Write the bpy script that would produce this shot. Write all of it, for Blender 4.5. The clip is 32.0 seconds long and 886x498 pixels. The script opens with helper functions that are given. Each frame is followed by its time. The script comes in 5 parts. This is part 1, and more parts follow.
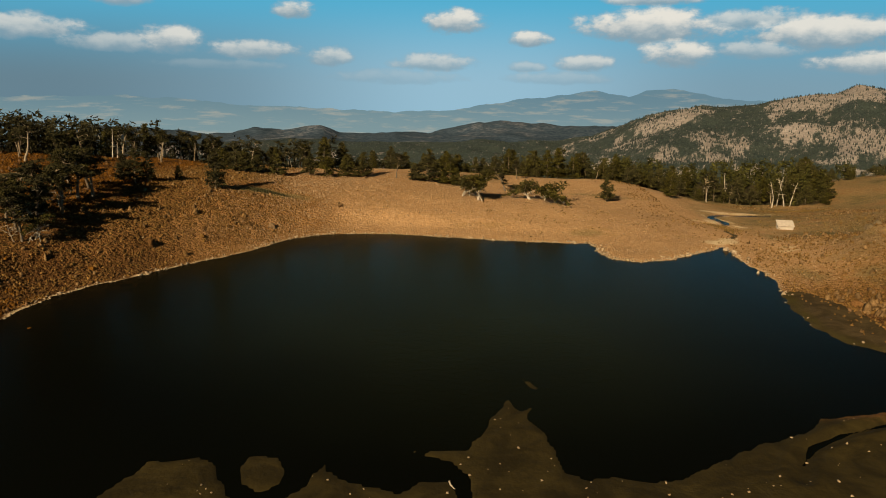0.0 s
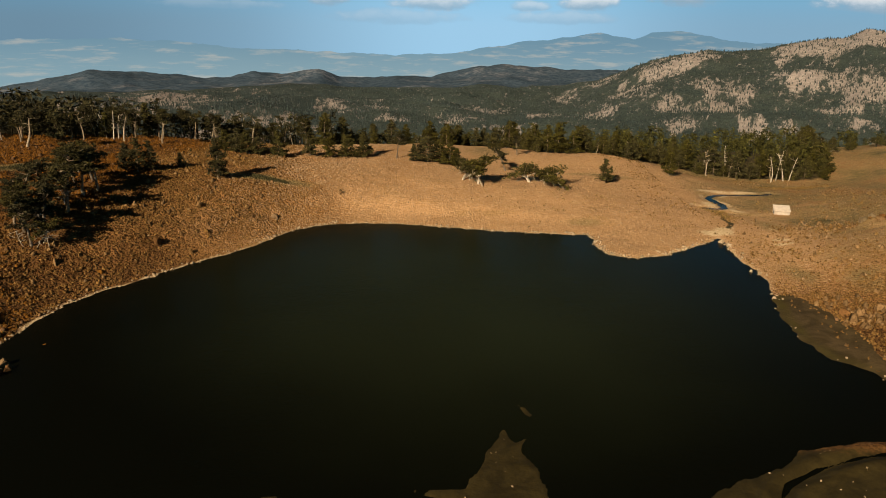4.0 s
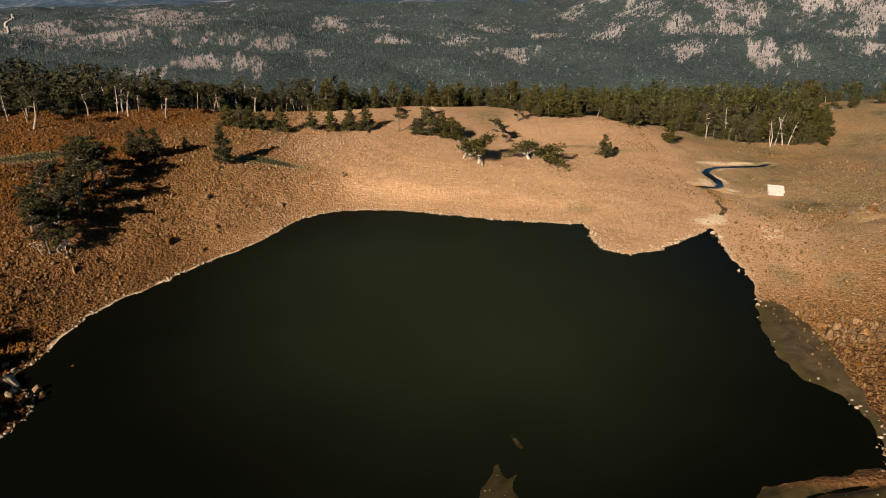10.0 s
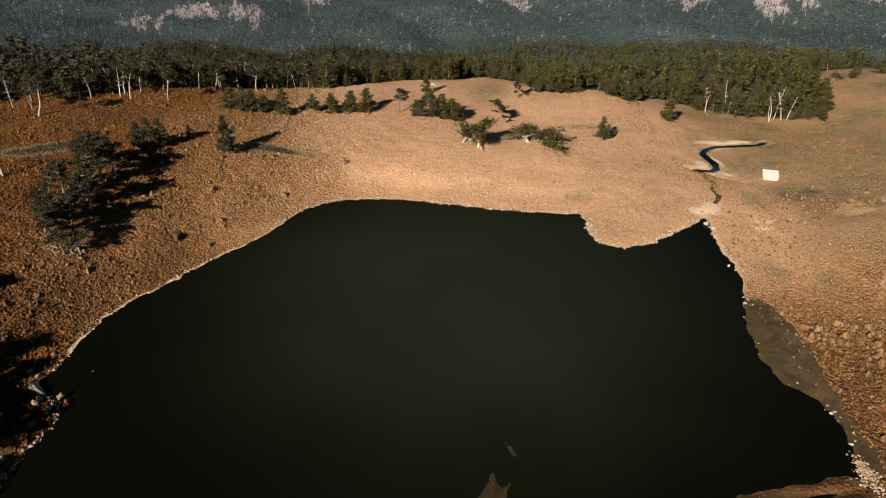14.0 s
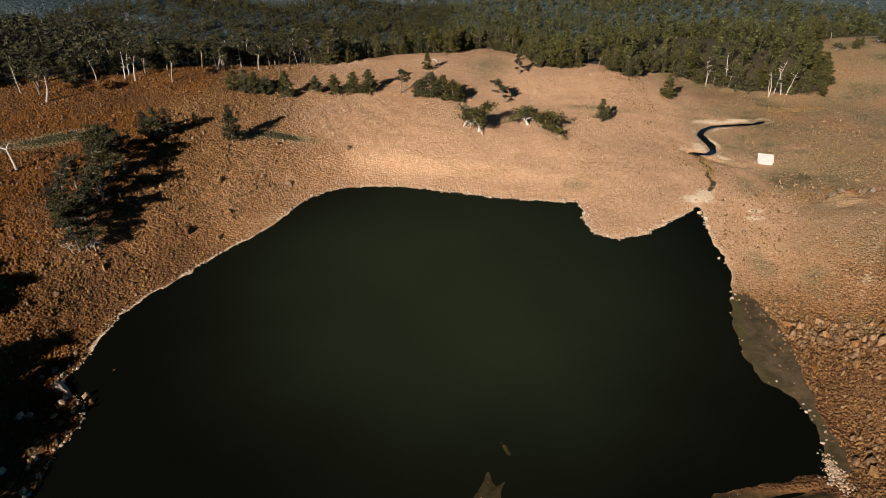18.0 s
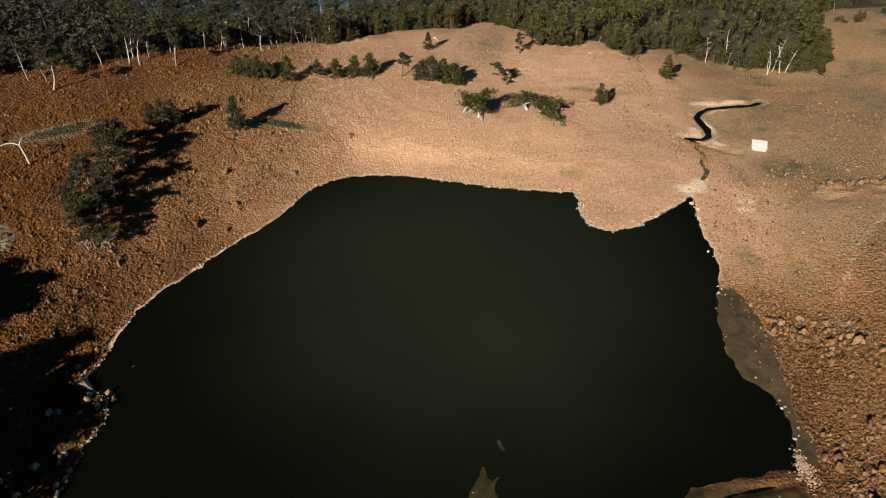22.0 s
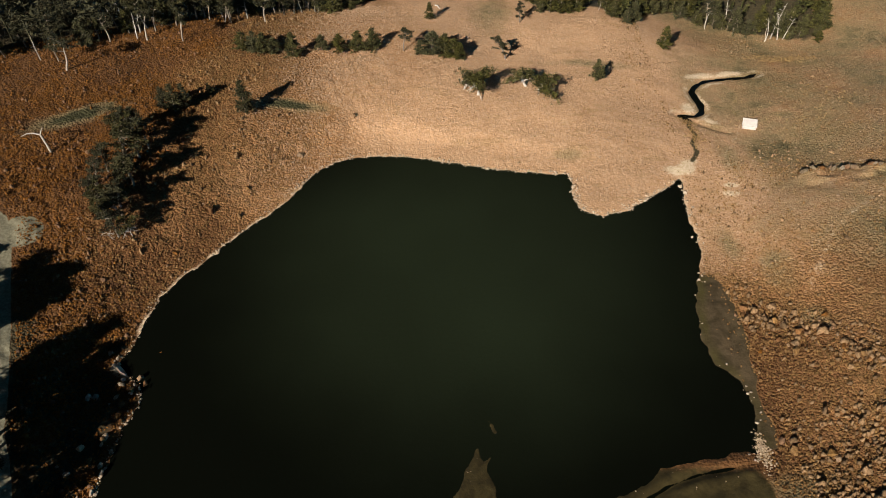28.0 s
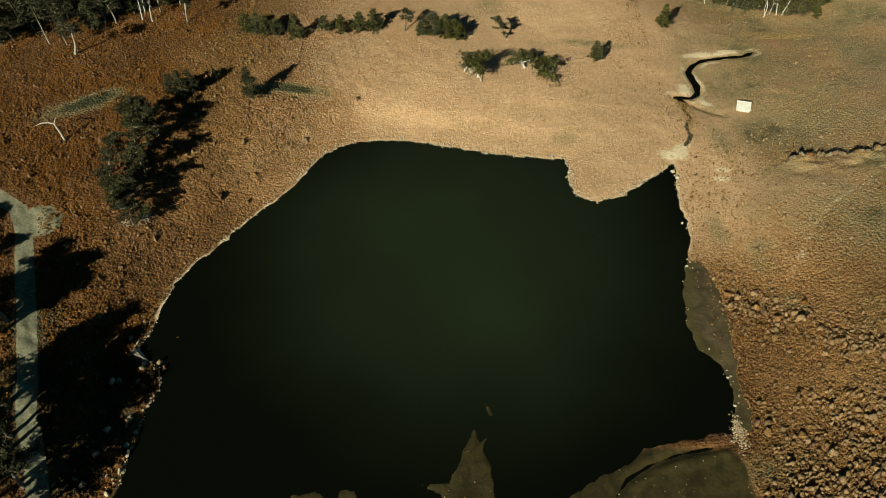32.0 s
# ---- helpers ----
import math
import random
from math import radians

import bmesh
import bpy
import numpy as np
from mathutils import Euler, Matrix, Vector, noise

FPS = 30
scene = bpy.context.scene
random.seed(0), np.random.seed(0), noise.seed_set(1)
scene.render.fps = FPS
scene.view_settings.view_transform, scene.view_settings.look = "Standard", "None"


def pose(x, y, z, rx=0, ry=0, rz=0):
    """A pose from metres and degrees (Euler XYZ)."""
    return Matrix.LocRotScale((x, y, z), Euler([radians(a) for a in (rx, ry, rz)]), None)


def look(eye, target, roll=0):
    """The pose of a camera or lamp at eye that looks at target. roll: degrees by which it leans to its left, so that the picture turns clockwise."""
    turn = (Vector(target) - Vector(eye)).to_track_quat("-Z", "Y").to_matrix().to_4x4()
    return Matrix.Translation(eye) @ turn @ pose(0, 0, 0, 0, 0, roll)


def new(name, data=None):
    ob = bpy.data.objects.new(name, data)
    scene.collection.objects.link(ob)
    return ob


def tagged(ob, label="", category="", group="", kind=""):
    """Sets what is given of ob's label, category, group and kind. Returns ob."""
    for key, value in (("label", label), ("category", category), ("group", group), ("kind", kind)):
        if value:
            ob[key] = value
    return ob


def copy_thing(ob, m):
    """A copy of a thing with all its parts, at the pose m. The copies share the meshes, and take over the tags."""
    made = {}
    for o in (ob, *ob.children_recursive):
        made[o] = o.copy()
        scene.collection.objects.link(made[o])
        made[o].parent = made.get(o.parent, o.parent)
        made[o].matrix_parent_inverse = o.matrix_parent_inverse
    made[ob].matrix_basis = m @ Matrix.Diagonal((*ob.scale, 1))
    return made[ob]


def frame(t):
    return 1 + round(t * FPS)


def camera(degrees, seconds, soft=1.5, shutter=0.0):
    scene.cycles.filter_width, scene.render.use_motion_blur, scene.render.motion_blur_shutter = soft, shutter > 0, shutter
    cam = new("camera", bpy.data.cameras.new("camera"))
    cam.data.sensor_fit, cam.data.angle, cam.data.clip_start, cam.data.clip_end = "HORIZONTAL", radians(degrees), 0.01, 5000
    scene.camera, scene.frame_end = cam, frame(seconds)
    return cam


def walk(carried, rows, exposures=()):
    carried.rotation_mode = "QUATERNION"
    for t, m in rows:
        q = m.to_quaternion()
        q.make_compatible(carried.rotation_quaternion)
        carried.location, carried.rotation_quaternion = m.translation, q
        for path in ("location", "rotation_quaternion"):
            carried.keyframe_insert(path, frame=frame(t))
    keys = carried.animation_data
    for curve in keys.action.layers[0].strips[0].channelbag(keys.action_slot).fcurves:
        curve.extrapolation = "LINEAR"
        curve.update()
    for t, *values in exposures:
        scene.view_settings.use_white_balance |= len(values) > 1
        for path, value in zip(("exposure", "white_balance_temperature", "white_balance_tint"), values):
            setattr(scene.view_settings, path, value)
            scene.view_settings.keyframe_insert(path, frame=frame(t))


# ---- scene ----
cam = camera(64.4, 32.0, soft=1.0)
METRES, EYE, TILT, LEAN, TURN = 100.0, 38.73, -12.73, -0.96, 0.0
ROWS = [
    (0, 0.0000, 0.0000, 0.0000, 0.00, 0.00, -0.00),
    (0.5, 0.0006, -0.0035, 0.0144, 0.01, -0.56, -0.01),
    (1, 0.0008, -0.0071, 0.0308, 0.02, -1.15, 0.03),
    (1.5, 0.0014, -0.0106, 0.0453, 0.03, -1.71, 0.06),
    (2, 0.0021, -0.0136, 0.0617, 0.07, -2.28, 0.04),
    (2.5, 0.0025, -0.0171, 0.0768, 0.07, -2.86, 0.05),
    (3, 0.0030, -0.0202, 0.0932, 0.10, -3.46, 0.05),
    (3.5, 0.0030, -0.0239, 0.1092, 0.10, -4.01, 0.04),
    (5.5, 0.0049, -0.0386, 0.1758, 0.13, -6.19, 0.07),
    (6, 0.0058, -0.0416, 0.1928, 0.17, -6.75, 0.09),
    (6.5, 0.0064, -0.0442, 0.2090, 0.19, -7.28, 0.11),
    (7, 0.0070, -0.0485, 0.2264, 0.18, -7.92, 0.08),
    (7.5, 0.0075, -0.0505, 0.2429, 0.21, -8.42, 0.11),
    (8, 0.0077, -0.0548, 0.2606, 0.24, -9.05, 0.10),
    (8.5, 0.0077, -0.0573, 0.2772, 0.26, -9.57, 0.12),
    (9, 0.0079, -0.0600, 0.2952, 0.28, -10.17, 0.13),
    (9.5, 0.0084, -0.0632, 0.3115, 0.29, -10.74, 0.11),
    (10, 0.0090, -0.0658, 0.3291, 0.32, -11.37, 0.12),
    (10.5, 0.0091, -0.0681, 0.3454, 0.34, -11.92, 0.16),
    (11, 0.0093, -0.0709, 0.3628, 0.33, -12.50, 0.16),
    (11.5, 0.0100, -0.0734, 0.3786, 0.35, -13.03, 0.18),
    (12, 0.0098, -0.0763, 0.3967, 0.34, -13.62, 0.18),
    (12.5, 0.0111, -0.0800, 0.4132, 0.37, -14.17, 0.21),
    (13, 0.0116, -0.0837, 0.4309, 0.39, -14.78, 0.19),
    (13.5, 0.0124, -0.0864, 0.4467, 0.40, -15.31, 0.21),
    (14, 0.0131, -0.0900, 0.4643, 0.41, -15.90, 0.23),
    (14.5, 0.0138, -0.0928, 0.4802, 0.42, -16.44, 0.24),
    (16.5, 0.0182, -0.1058, 0.5466, 0.56, -18.65, 0.32),
    (17, 0.0191, -0.1092, 0.5639, 0.58, -19.21, 0.33),
    (17.5, 0.0198, -0.1121, 0.5802, 0.61, -19.75, 0.33),
    (18, 0.0207, -0.1155, 0.5977, 0.64, -20.31, 0.35),
    (18.5, 0.0213, -0.1179, 0.6137, 0.67, -20.80, 0.35),
    (19, 0.0222, -0.1212, 0.6315, 0.69, -21.34, 0.37),
    (19.5, 0.0231, -0.1242, 0.6478, 0.72, -21.85, 0.38),
    (20, 0.0241, -0.1273, 0.6651, 0.73, -22.39, 0.39),
    (20.5, 0.0246, -0.1300, 0.6812, 0.74, -22.88, 0.38),
    (21, 0.0260, -0.1332, 0.6988, 0.76, -23.43, 0.39),
    (21.5, 0.0268, -0.1361, 0.7148, 0.78, -23.92, 0.40),
    (22, 0.0282, -0.1392, 0.7322, 0.81, -24.45, 0.42),
    (22.5, 0.0293, -0.1422, 0.7479, 0.84, -24.93, 0.44),
    (23, 0.0303, -0.1451, 0.7651, 0.86, -25.46, 0.46),
    (23.5, 0.0311, -0.1480, 0.7812, 0.89, -25.94, 0.44),
    (24, 0.0324, -0.1511, 0.7985, 0.91, -26.45, 0.46),
    (24.5, 0.0332, -0.1540, 0.8148, 0.93, -26.93, 0.47),
    (25, 0.0344, -0.1570, 0.8321, 0.96, -27.46, 0.48),
    (25.5, 0.0356, -0.1597, 0.8482, 0.99, -27.93, 0.49),
    (27.5, 0.0398, -0.1724, 0.9141, 1.07, -29.89, 0.51),
    (28, 0.0414, -0.1751, 0.9319, 1.10, -30.43, 0.53),
    (28.5, 0.0422, -0.1776, 0.9480, 1.12, -30.92, 0.55),
    (29, 0.0440, -0.1808, 0.9652, 1.16, -31.45, 0.56),
    (29.5, 0.0450, -0.1829, 0.9815, 1.18, -31.95, 0.59),
    (30, 0.0462, -0.1858, 0.9982, 1.20, -32.45, 0.60),
    (30.5, 0.0474, -0.1887, 1.0148, 1.23, -32.95, 0.61),
    (31, 0.0485, -0.1916, 1.0315, 1.25, -33.46, 0.63),
    (31.5, 0.0497, -0.1945, 1.0482, 1.28, -33.96, 0.64),
    (32, 0.0509, -0.1974, 1.0649, 1.30, -34.46, 0.65),
]
# stops, kelvin and tint along the way
EXPOSURES = [(0, -0.05, 9900, 8), (3, 0.1, 9200, 9), (6, 0.42, 7900, 13), (9, 0.6, 7100, 15), (13, 0.72, 6450, 16), (25, 0.7, 5950, 14), (28, 0.66, 5950, 9), (30, 0.63, 6000, 1), (32, 0.6, 6050, -14)]
walk(cam, [(t, pose(0, 0, EYE, TILT, LEAN, TURN) @ pose(METRES * x, METRES * y, METRES * z, 90 + pitch, roll, yaw)) for t, x, y, z, yaw, pitch, roll in ROWS],
     exposures=EXPOSURES)

# ---- light: a low afternoon sun from behind on the left, a blue sky with scattered cumulus ----
SUN_HEADING, SUN_HEIGHT = 29.0, 27.0
_h, _e = radians(SUN_HEADING), radians(SUN_HEIGHT)
sun_way = Vector((math.sin(_h) * math.cos(_e), math.cos(_h) * math.cos(_e), -math.sin(_e)))
sun_lamp = bpy.data.lights.new("sun", "SUN")
sun_lamp.energy, sun_lamp.angle, sun_lamp.color = 5.0, radians(0.5), (1.0, 0.9, 0.76)
new("sun", sun_lamp).matrix_world = look(-sun_way * 500, (0, 0, 0))

world = bpy.data.worlds.new("sky")
scene.world = world
world.use_nodes = True


class Graph:
    """Short wiring of shader nodes."""

    def __init__(self, tree):
        self.tree = tree
        tree.nodes.clear()

    def node(self, kind):
        return self.tree.nodes.new(kind)

    def put(self, socket, value):
        if isinstance(value, bpy.types.NodeSocket):
            self.tree.links.new(value, socket)
        elif value is not None:
            socket.default_value = value

    def math(self, operation, a, b=None, c=None, clamp=False):
        made = self.node("ShaderNodeMath")
        made.operation, made.use_clamp = operation, clamp
        for socket, value in zip(made.inputs, (a, b, c)):
            self.put(socket, value)
        return made.outputs[0]

    def ramp(self, value, a, b, low=0.0, high=1.0):
        made = self.node("ShaderNodeMapRange")
        made.interpolation_type = "SMOOTHSTEP"
        for name, v in (("Value", value), ("From Min", a), ("From Max", b), ("To Min", low), ("To Max", high)):
            self.put(made.inputs[name], v)
        return made.outputs[0]

    def mix(self, factor, a, b, blend="MIX"):
        made = self.node("ShaderNodeMix")
        made.data_type, made.blend_type = "RGBA", blend
        for i, v in ((0, factor), (6, a), (7, b)):
            self.put(made.inputs[i], (*v, 1) if isinstance(v, tuple) and len(v) == 3 else v)
        return made.outputs[2]

    def noise(self, scale, detail=4.0, rough=0.55, vector=None, warp=0.0):
        made = self.node("ShaderNodeTexNoise")
        for name, v in (("Scale", scale), ("Detail", detail), ("Roughness", rough), ("Distortion", warp), ("Vector", vector)):
            self.put(made.inputs[name], v)
        return made.outputs[0]


    def cells(self, scale, vector=None):
        """Rounded cells: their height, 0 to 1, and a grey of each cell's own."""
        made = self.node("ShaderNodeTexVoronoi")
        self.put(made.inputs["Scale"], scale), self.put(made.inputs["Vector"], vector)
        own = self.node("ShaderNodeSeparateColor")
        self.put(own.inputs[0], made.outputs["Color"])
        return self.math("SUBTRACT", 1.0, made.outputs["Distance"], clamp=True), own.outputs[0]


def sky_nodes():
    g = Graph(world.node_tree)
    sky = g.node("ShaderNodeTexSky")
    sky.sky_type, sky.sun_disc = "NISHITA", False
    sky.sun_elevation, sky.sun_rotation = radians(SUN_HEIGHT), radians(SUN_HEADING + 180)
    sky.altitude, sky.air_density, sky.dust_density, sky.ozone_density = 1900.0, 1.0, 1.2, 1.5
    way = g.node("ShaderNodeTexCoord").outputs["Generated"]
    axes = g.node("ShaderNodeSeparateXYZ")
    g.put(axes.inputs[0], way)
    x, y, z = axes.outputs
    az = g.math("MULTIPLY", g.math("ARCTAN2", x, y), 180 / math.pi)
    el = g.math("MULTIPLY", g.math("ARCSINE", z), 180 / math.pi)
    flat = g.node("ShaderNodeCombineXYZ")
    g.put(flat.inputs[0], az), g.put(flat.inputs[1], g.math("MULTIPLY", el, 1.7))
    puff = g.math("SUBTRACT", g.noise(0.55, 6.0, 0.6, flat.outputs[0]), 0.5)
    body, shade = 0.0, 0.0
    # degrees to the right, degrees up, half width, half height, density
    for ca, ce, cw, ch, k in CLOUDS:
        u = g.math("DIVIDE", g.math("SUBTRACT", az, ca), cw)
        v = g.math("DIVIDE", g.math("SUBTRACT", el, ce), ch)
        under = g.math("MULTIPLY", g.math("MINIMUM", v, 0.0), 0.9)
        rr = g.math("ADD", g.math("ADD", g.math("POWER", g.math("ABSOLUTE", u), 2.0), g.math("POWER", g.math("ABSOLUTE", v), 2.0)), g.math("MULTIPLY", under, under))
        m = g.math("SUBTRACT", g.math("ADD", 1.0, g.math("MULTIPLY", puff, 2.0)), rr)
        m = g.math("MULTIPLY", g.ramp(m, 0.0, 0.8), k)
        body = g.math("MAXIMUM", body, m)
        shade = g.math("MAXIMUM", shade, g.math("MULTIPLY", m, g.ramp(g.math("ADD", v, g.math("MULTIPLY", puff, 1.2)), -0.45, 0.5)))
    lift = g.math("SUBTRACT", g.ramp(g.math("ABSOLUTE", g.math("SUBTRACT", az, 3.0)), 20.0, 2.0, 0.95, 1.4), g.ramp(az, -8.0, -30.0, 0.0, 0.32))
    low = g.node("ShaderNodeMix")
    low.data_type, low.blend_type = "RGBA", "MULTIPLY"
    g.put(low.inputs[0], 1.0), g.put(low.inputs[6], (*HAZE, 1)), g.put(low.inputs[7], lift)
    haze = g.mix(g.ramp(el, 0.0, 8.0), low.outputs[2], BLUE)
    base = g.mix(g.ramp(el, 7.5, 16.0), haze, g.mix(1.0, sky.outputs[0], (0.2, 0.2, 0.2), "MULTIPLY"))
    tint = g.mix(shade, CLOUD_BASE, CLOUD_TOP)
    bg = g.node("ShaderNodeBackground")
    g.put(bg.inputs[0], g.mix(body, base, tint)), g.put(bg.inputs[1], SKY)
    out = g.node("ShaderNodeOutputWorld")
    g.put(out.inputs[0], bg.outputs[0])


SKY, HAZE, BLUE, CLOUD_TOP, CLOUD_BASE = 0.022, (7.6, 16.8, 29.0), (1.2, 19.6, 41.0), (31.0, 36.0, 45.0), (9.0, 16.5, 27.0)
CLOUDS = [(-30.5, 3.7, 5.5, 1.2, 0.8), (-24.5, 2.9, 4.0, 0.9, 0.7), (-20.5, 3.2, 2.6, 1.5, 0.9), (-14.6, 2.7, 4.2, 1.0, 0.8), (-8.8, 2.3, 2.2, 1.0, 0.75), (-11.6, 5.7, 1.9, 0.95, 0.95),
          (-23.6, 6.0, 2.6, 0.9, 0.85), (0.8, 5.1, 2.9, 1.3, 0.97), (6.7, 3.9, 2.1, 0.8, 0.95), (-0.7, 2.0, 3.8, 1.0, 0.75), (11.0, 2.1, 2.8, 0.9, 0.8), (6.5, 1.8, 2.0, 0.6, 0.55),
          (-3.5, 0.9, 6.0, 0.8, 0.35), (9.0, 1.0, 5.0, 0.7, 0.4), (15.6, 4.8, 6.4, 1.8, 1.0), (18.0, 2.8, 3.4, 1.3, 0.97), (27.5, 4.2, 6.5, 1.7, 0.97), (30.5, 2.2, 4.5, 1.1, 0.92), (15.7, 6.8, 4.2, 0.8, 0.9), (23.0, 3.1, 3.4, 0.9, 0.7), (22.5, 5.2, 5.0, 1.1, 0.8), (-17.0, 1.6, 5.5, 0.5, 0.3)]
sky_nodes()


# ---- materials ----
def material(name, build):
    made = bpy.data.materials.new(name)
    made.use_nodes = True
    g = Graph(made.node_tree)
    shader = g.node("ShaderNodeBsdfPrincipled")
    build(g, shader.inputs)
    g.put(g.node("ShaderNodeOutputMaterial").inputs[0], shader.outputs[0])
    return made


def place(g):
    return g.node("ShaderNodeTexCoord").outputs["Object"]


def bump(g, s, value, strength, distance):
    made = g.node("ShaderNodeBump")
    g.put(made.inputs["Height"], value), g.put(made.inputs["Strength"], strength), g.put(made.inputs["Distance"], distance)
    g.put(s["Normal"], made.outputs[0])


def attribute(g, name):
    made = g.node("ShaderNodeSeparateColor")
    source = g.node("ShaderNodeAttribute")
    source.attribute_name = name
    g.put(made.inputs[0], source.outputs["Color"])
    return made.outputs


def ground_cover(g, s):
    p = place(g)
    big, mid, fine, grit = g.noise(0.035, 4, 0.6, p), g.noise(0.22, 5, 0.65, p, 0.6), g.noise(1.6, 5, 0.7, p), g.noise(6.0, 3, 0.7, p)
    grass, sand, mud = attribute(g, "cover")[:3]
    road, pale, needles = attribute(g, "wear")[:3]
    lump, lump_grey = g.cells(1.25, p)
    pebble, pebble_grey = g.cells(2.9, p)
    red = g.mix(g.ramp(mid, 0.3, 0.7), (0.072, 0.0280, 0.0080), (0.142, 0.060, 0.0175))
    red = g.mix(g.ramp(lump_grey, 0.1, 0.9, 0, 0.5), red, (0.160, 0.072, 0.0235))
    red = g.mix(g.ramp(pebble_grey, 0.55, 0.95, 0, 0.55), red, (0.215, 0.106, 0.041))
    red = g.mix(g.ramp(grit, 0.45, 0.75, 0, 0.55), red, (0.31, 0.175, 0.08))
    straw = g.mix(g.ramp(fine, 0.3, 0.75), (0.44, 0.247, 0.124), (0.575, 0.364, 0.208))
    straw = g.mix(g.ramp(mid, 0.5, 0.8, 0, 0.5), straw, (0.40, 0.195, 0.075))
    fade = g.math("ADD", pale, g.math("ADD", g.math("MULTIPLY", g.math("SUBTRACT", big, 0.5), 0.9), g.math("MULTIPLY", g.math("SUBTRACT", mid, 0.5), 0.5)))
    ochre = g.mix(g.ramp(fine, 0.3, 0.75), (0.235, 0.110, 0.038), (0.375, 0.190, 0.078))
    c = g.mix(g.ramp(fade, 0.0, 0.42), red, ochre)
    c = g.mix(g.ramp(fade, 0.35, 0.95), c, straw)
    stretch = g.node("ShaderNodeMapping")
    g.put(stretch.inputs["Vector"], p), g.put(stretch.inputs["Scale"], (0.25, 1.0, 1.0))
    terrace = g.noise(0.30, 4, 0.6, stretch.outputs[0], 0.8)
    c = g.mix(g.math("MULTIPLY", g.ramp(terrace, 0.52, 0.72, 0, 0.55), g.ramp(pale, 0.25, 0.6)), c, (0.34, 0.205, 0.085))
    c = g.mix(g.math("MULTIPLY", g.ramp(pebble_grey, 0.6, 0.95, 0, 0.22), g.ramp(pale, 0.2, 0.6)), c, (0.42, 0.232, 0.108))
    c = g.mix(g.math("MULTIPLY", g.ramp(lump_grey, 0.75, 0.95, 0, 0.22), g.ramp(pale, 0.2, 0.6)), c, (0.66, 0.46, 0.30))
    turf = g.mix(g.ramp(fine, 0.35, 0.7), (0.190, 0.136, 0.062), (0.345, 0.250, 0.122))
    turf = g.mix(g.ramp(g.math("ADD", grass, g.math("MULTIPLY", g.math("SUBTRACT", mid, 0.5), 0.7)), 0.72, 1.15), turf, (0.062, 0.057, 0.024))
    c = g.mix(g.ramp(g.math("ADD", grass, g.math("MULTIPLY", g.math("SUBTRACT", mid, 0.5), 0.9)), 0.2, 1.0), c, turf)
    shore = g.mix(g.ramp(fine, 0.4, 0.65), (0.56, 0.41, 0.25), (0.74, 0.58, 0.40))
    c = g.mix(g.ramp(g.math("ADD", sand, g.math("ADD", g.math("MULTIPLY", g.math("SUBTRACT", mid, 0.5), 0.9), g.math("MULTIPLY", g.math("SUBTRACT", fine, 0.5), 0.9))), 0.3, 0.75), c, shore)
    silt = g.mix(g.ramp(mid, 0.35, 0.7), (0.022, 0.0158, 0.0050), (0.050, 0.0365, 0.0118))
    c = g.mix(g.ramp(g.math("ADD", mud, g.math("MULTIPLY", g.math("SUBTRACT", fine, 0.5), 0.5)), 0.35, 0.65), c, silt)
    dirt = g.mix(g.ramp(fine, 0.35, 0.7), (0.150, 0.132, 0.082), (0.255, 0.226, 0.148))
    c = g.mix(g.ramp(road, 0.35, 0.6), c, dirt)
    bed = attribute(g, "bed")[0]
    ooze = g.mix(g.ramp(mid, 0.35, 0.65), (0.040, 0.028, 0.0130), (0.086, 0.059, 0.031))
    ooze = g.mix(g.math("MULTIPLY", grass, g.ramp(mid, 0.3, 0.6, 0.5, 1.0)), ooze, (0.060, 0.049, 0.013))
    c = g.mix(g.ramp(g.math("ADD", bed, g.math("MULTIPLY", g.math("SUBTRACT", fine, 0.5), 0.5)), 0.35, 0.65), c, ooze)
    litter = g.mix(g.ramp(fine, 0.35, 0.7), (0.045, 0.036, 0.018), (0.10, 0.075, 0.035))
    c = g.mix(g.ramp(g.math("ADD", needles, g.math("MULTIPLY", g.math("SUBTRACT", mid, 0.5), 0.6)), 0.4, 0.7), c, litter)
    g.put(s["Base Color"], c)
    g.put(s["Roughness"], 0.95), g.put(s["Specular IOR Level"], 0.15)
    soft = g.math("MAXIMUM", g.math("MAXIMUM", mud, bed), g.math("MAXIMUM", road, sand))
    rugged = g.math("MULTIPLY", g.ramp(soft, 0.2, 0.6, 1.0, 0.12), g.ramp(g.noise(0.05, 3, 0.6, p), 0.35, 0.65, 0.65, 1.1))
    lumps = g.math("ADD", g.math("MULTIPLY", lump, 1.6), g.math("MULTIPLY", pebble, 0.8))
    rough = g.math("ADD", g.math("MULTIPLY", g.noise(0.7, 4, 0.7, p, 0.7), 1.9), g.math("ADD", fine, g.math("MULTIPLY", grit, 0.6)))
    rugged = g.math("MULTIPLY", rugged, g.ramp(pale, 0.25, 0.75, 1.0, 0.5))
    bump(g, s, g.math("ADD", rough, g.math("MULTIPLY", lumps, g.ramp(pale, 0.25, 0.8, 1.0, 0.35))), rugged, 0.7)


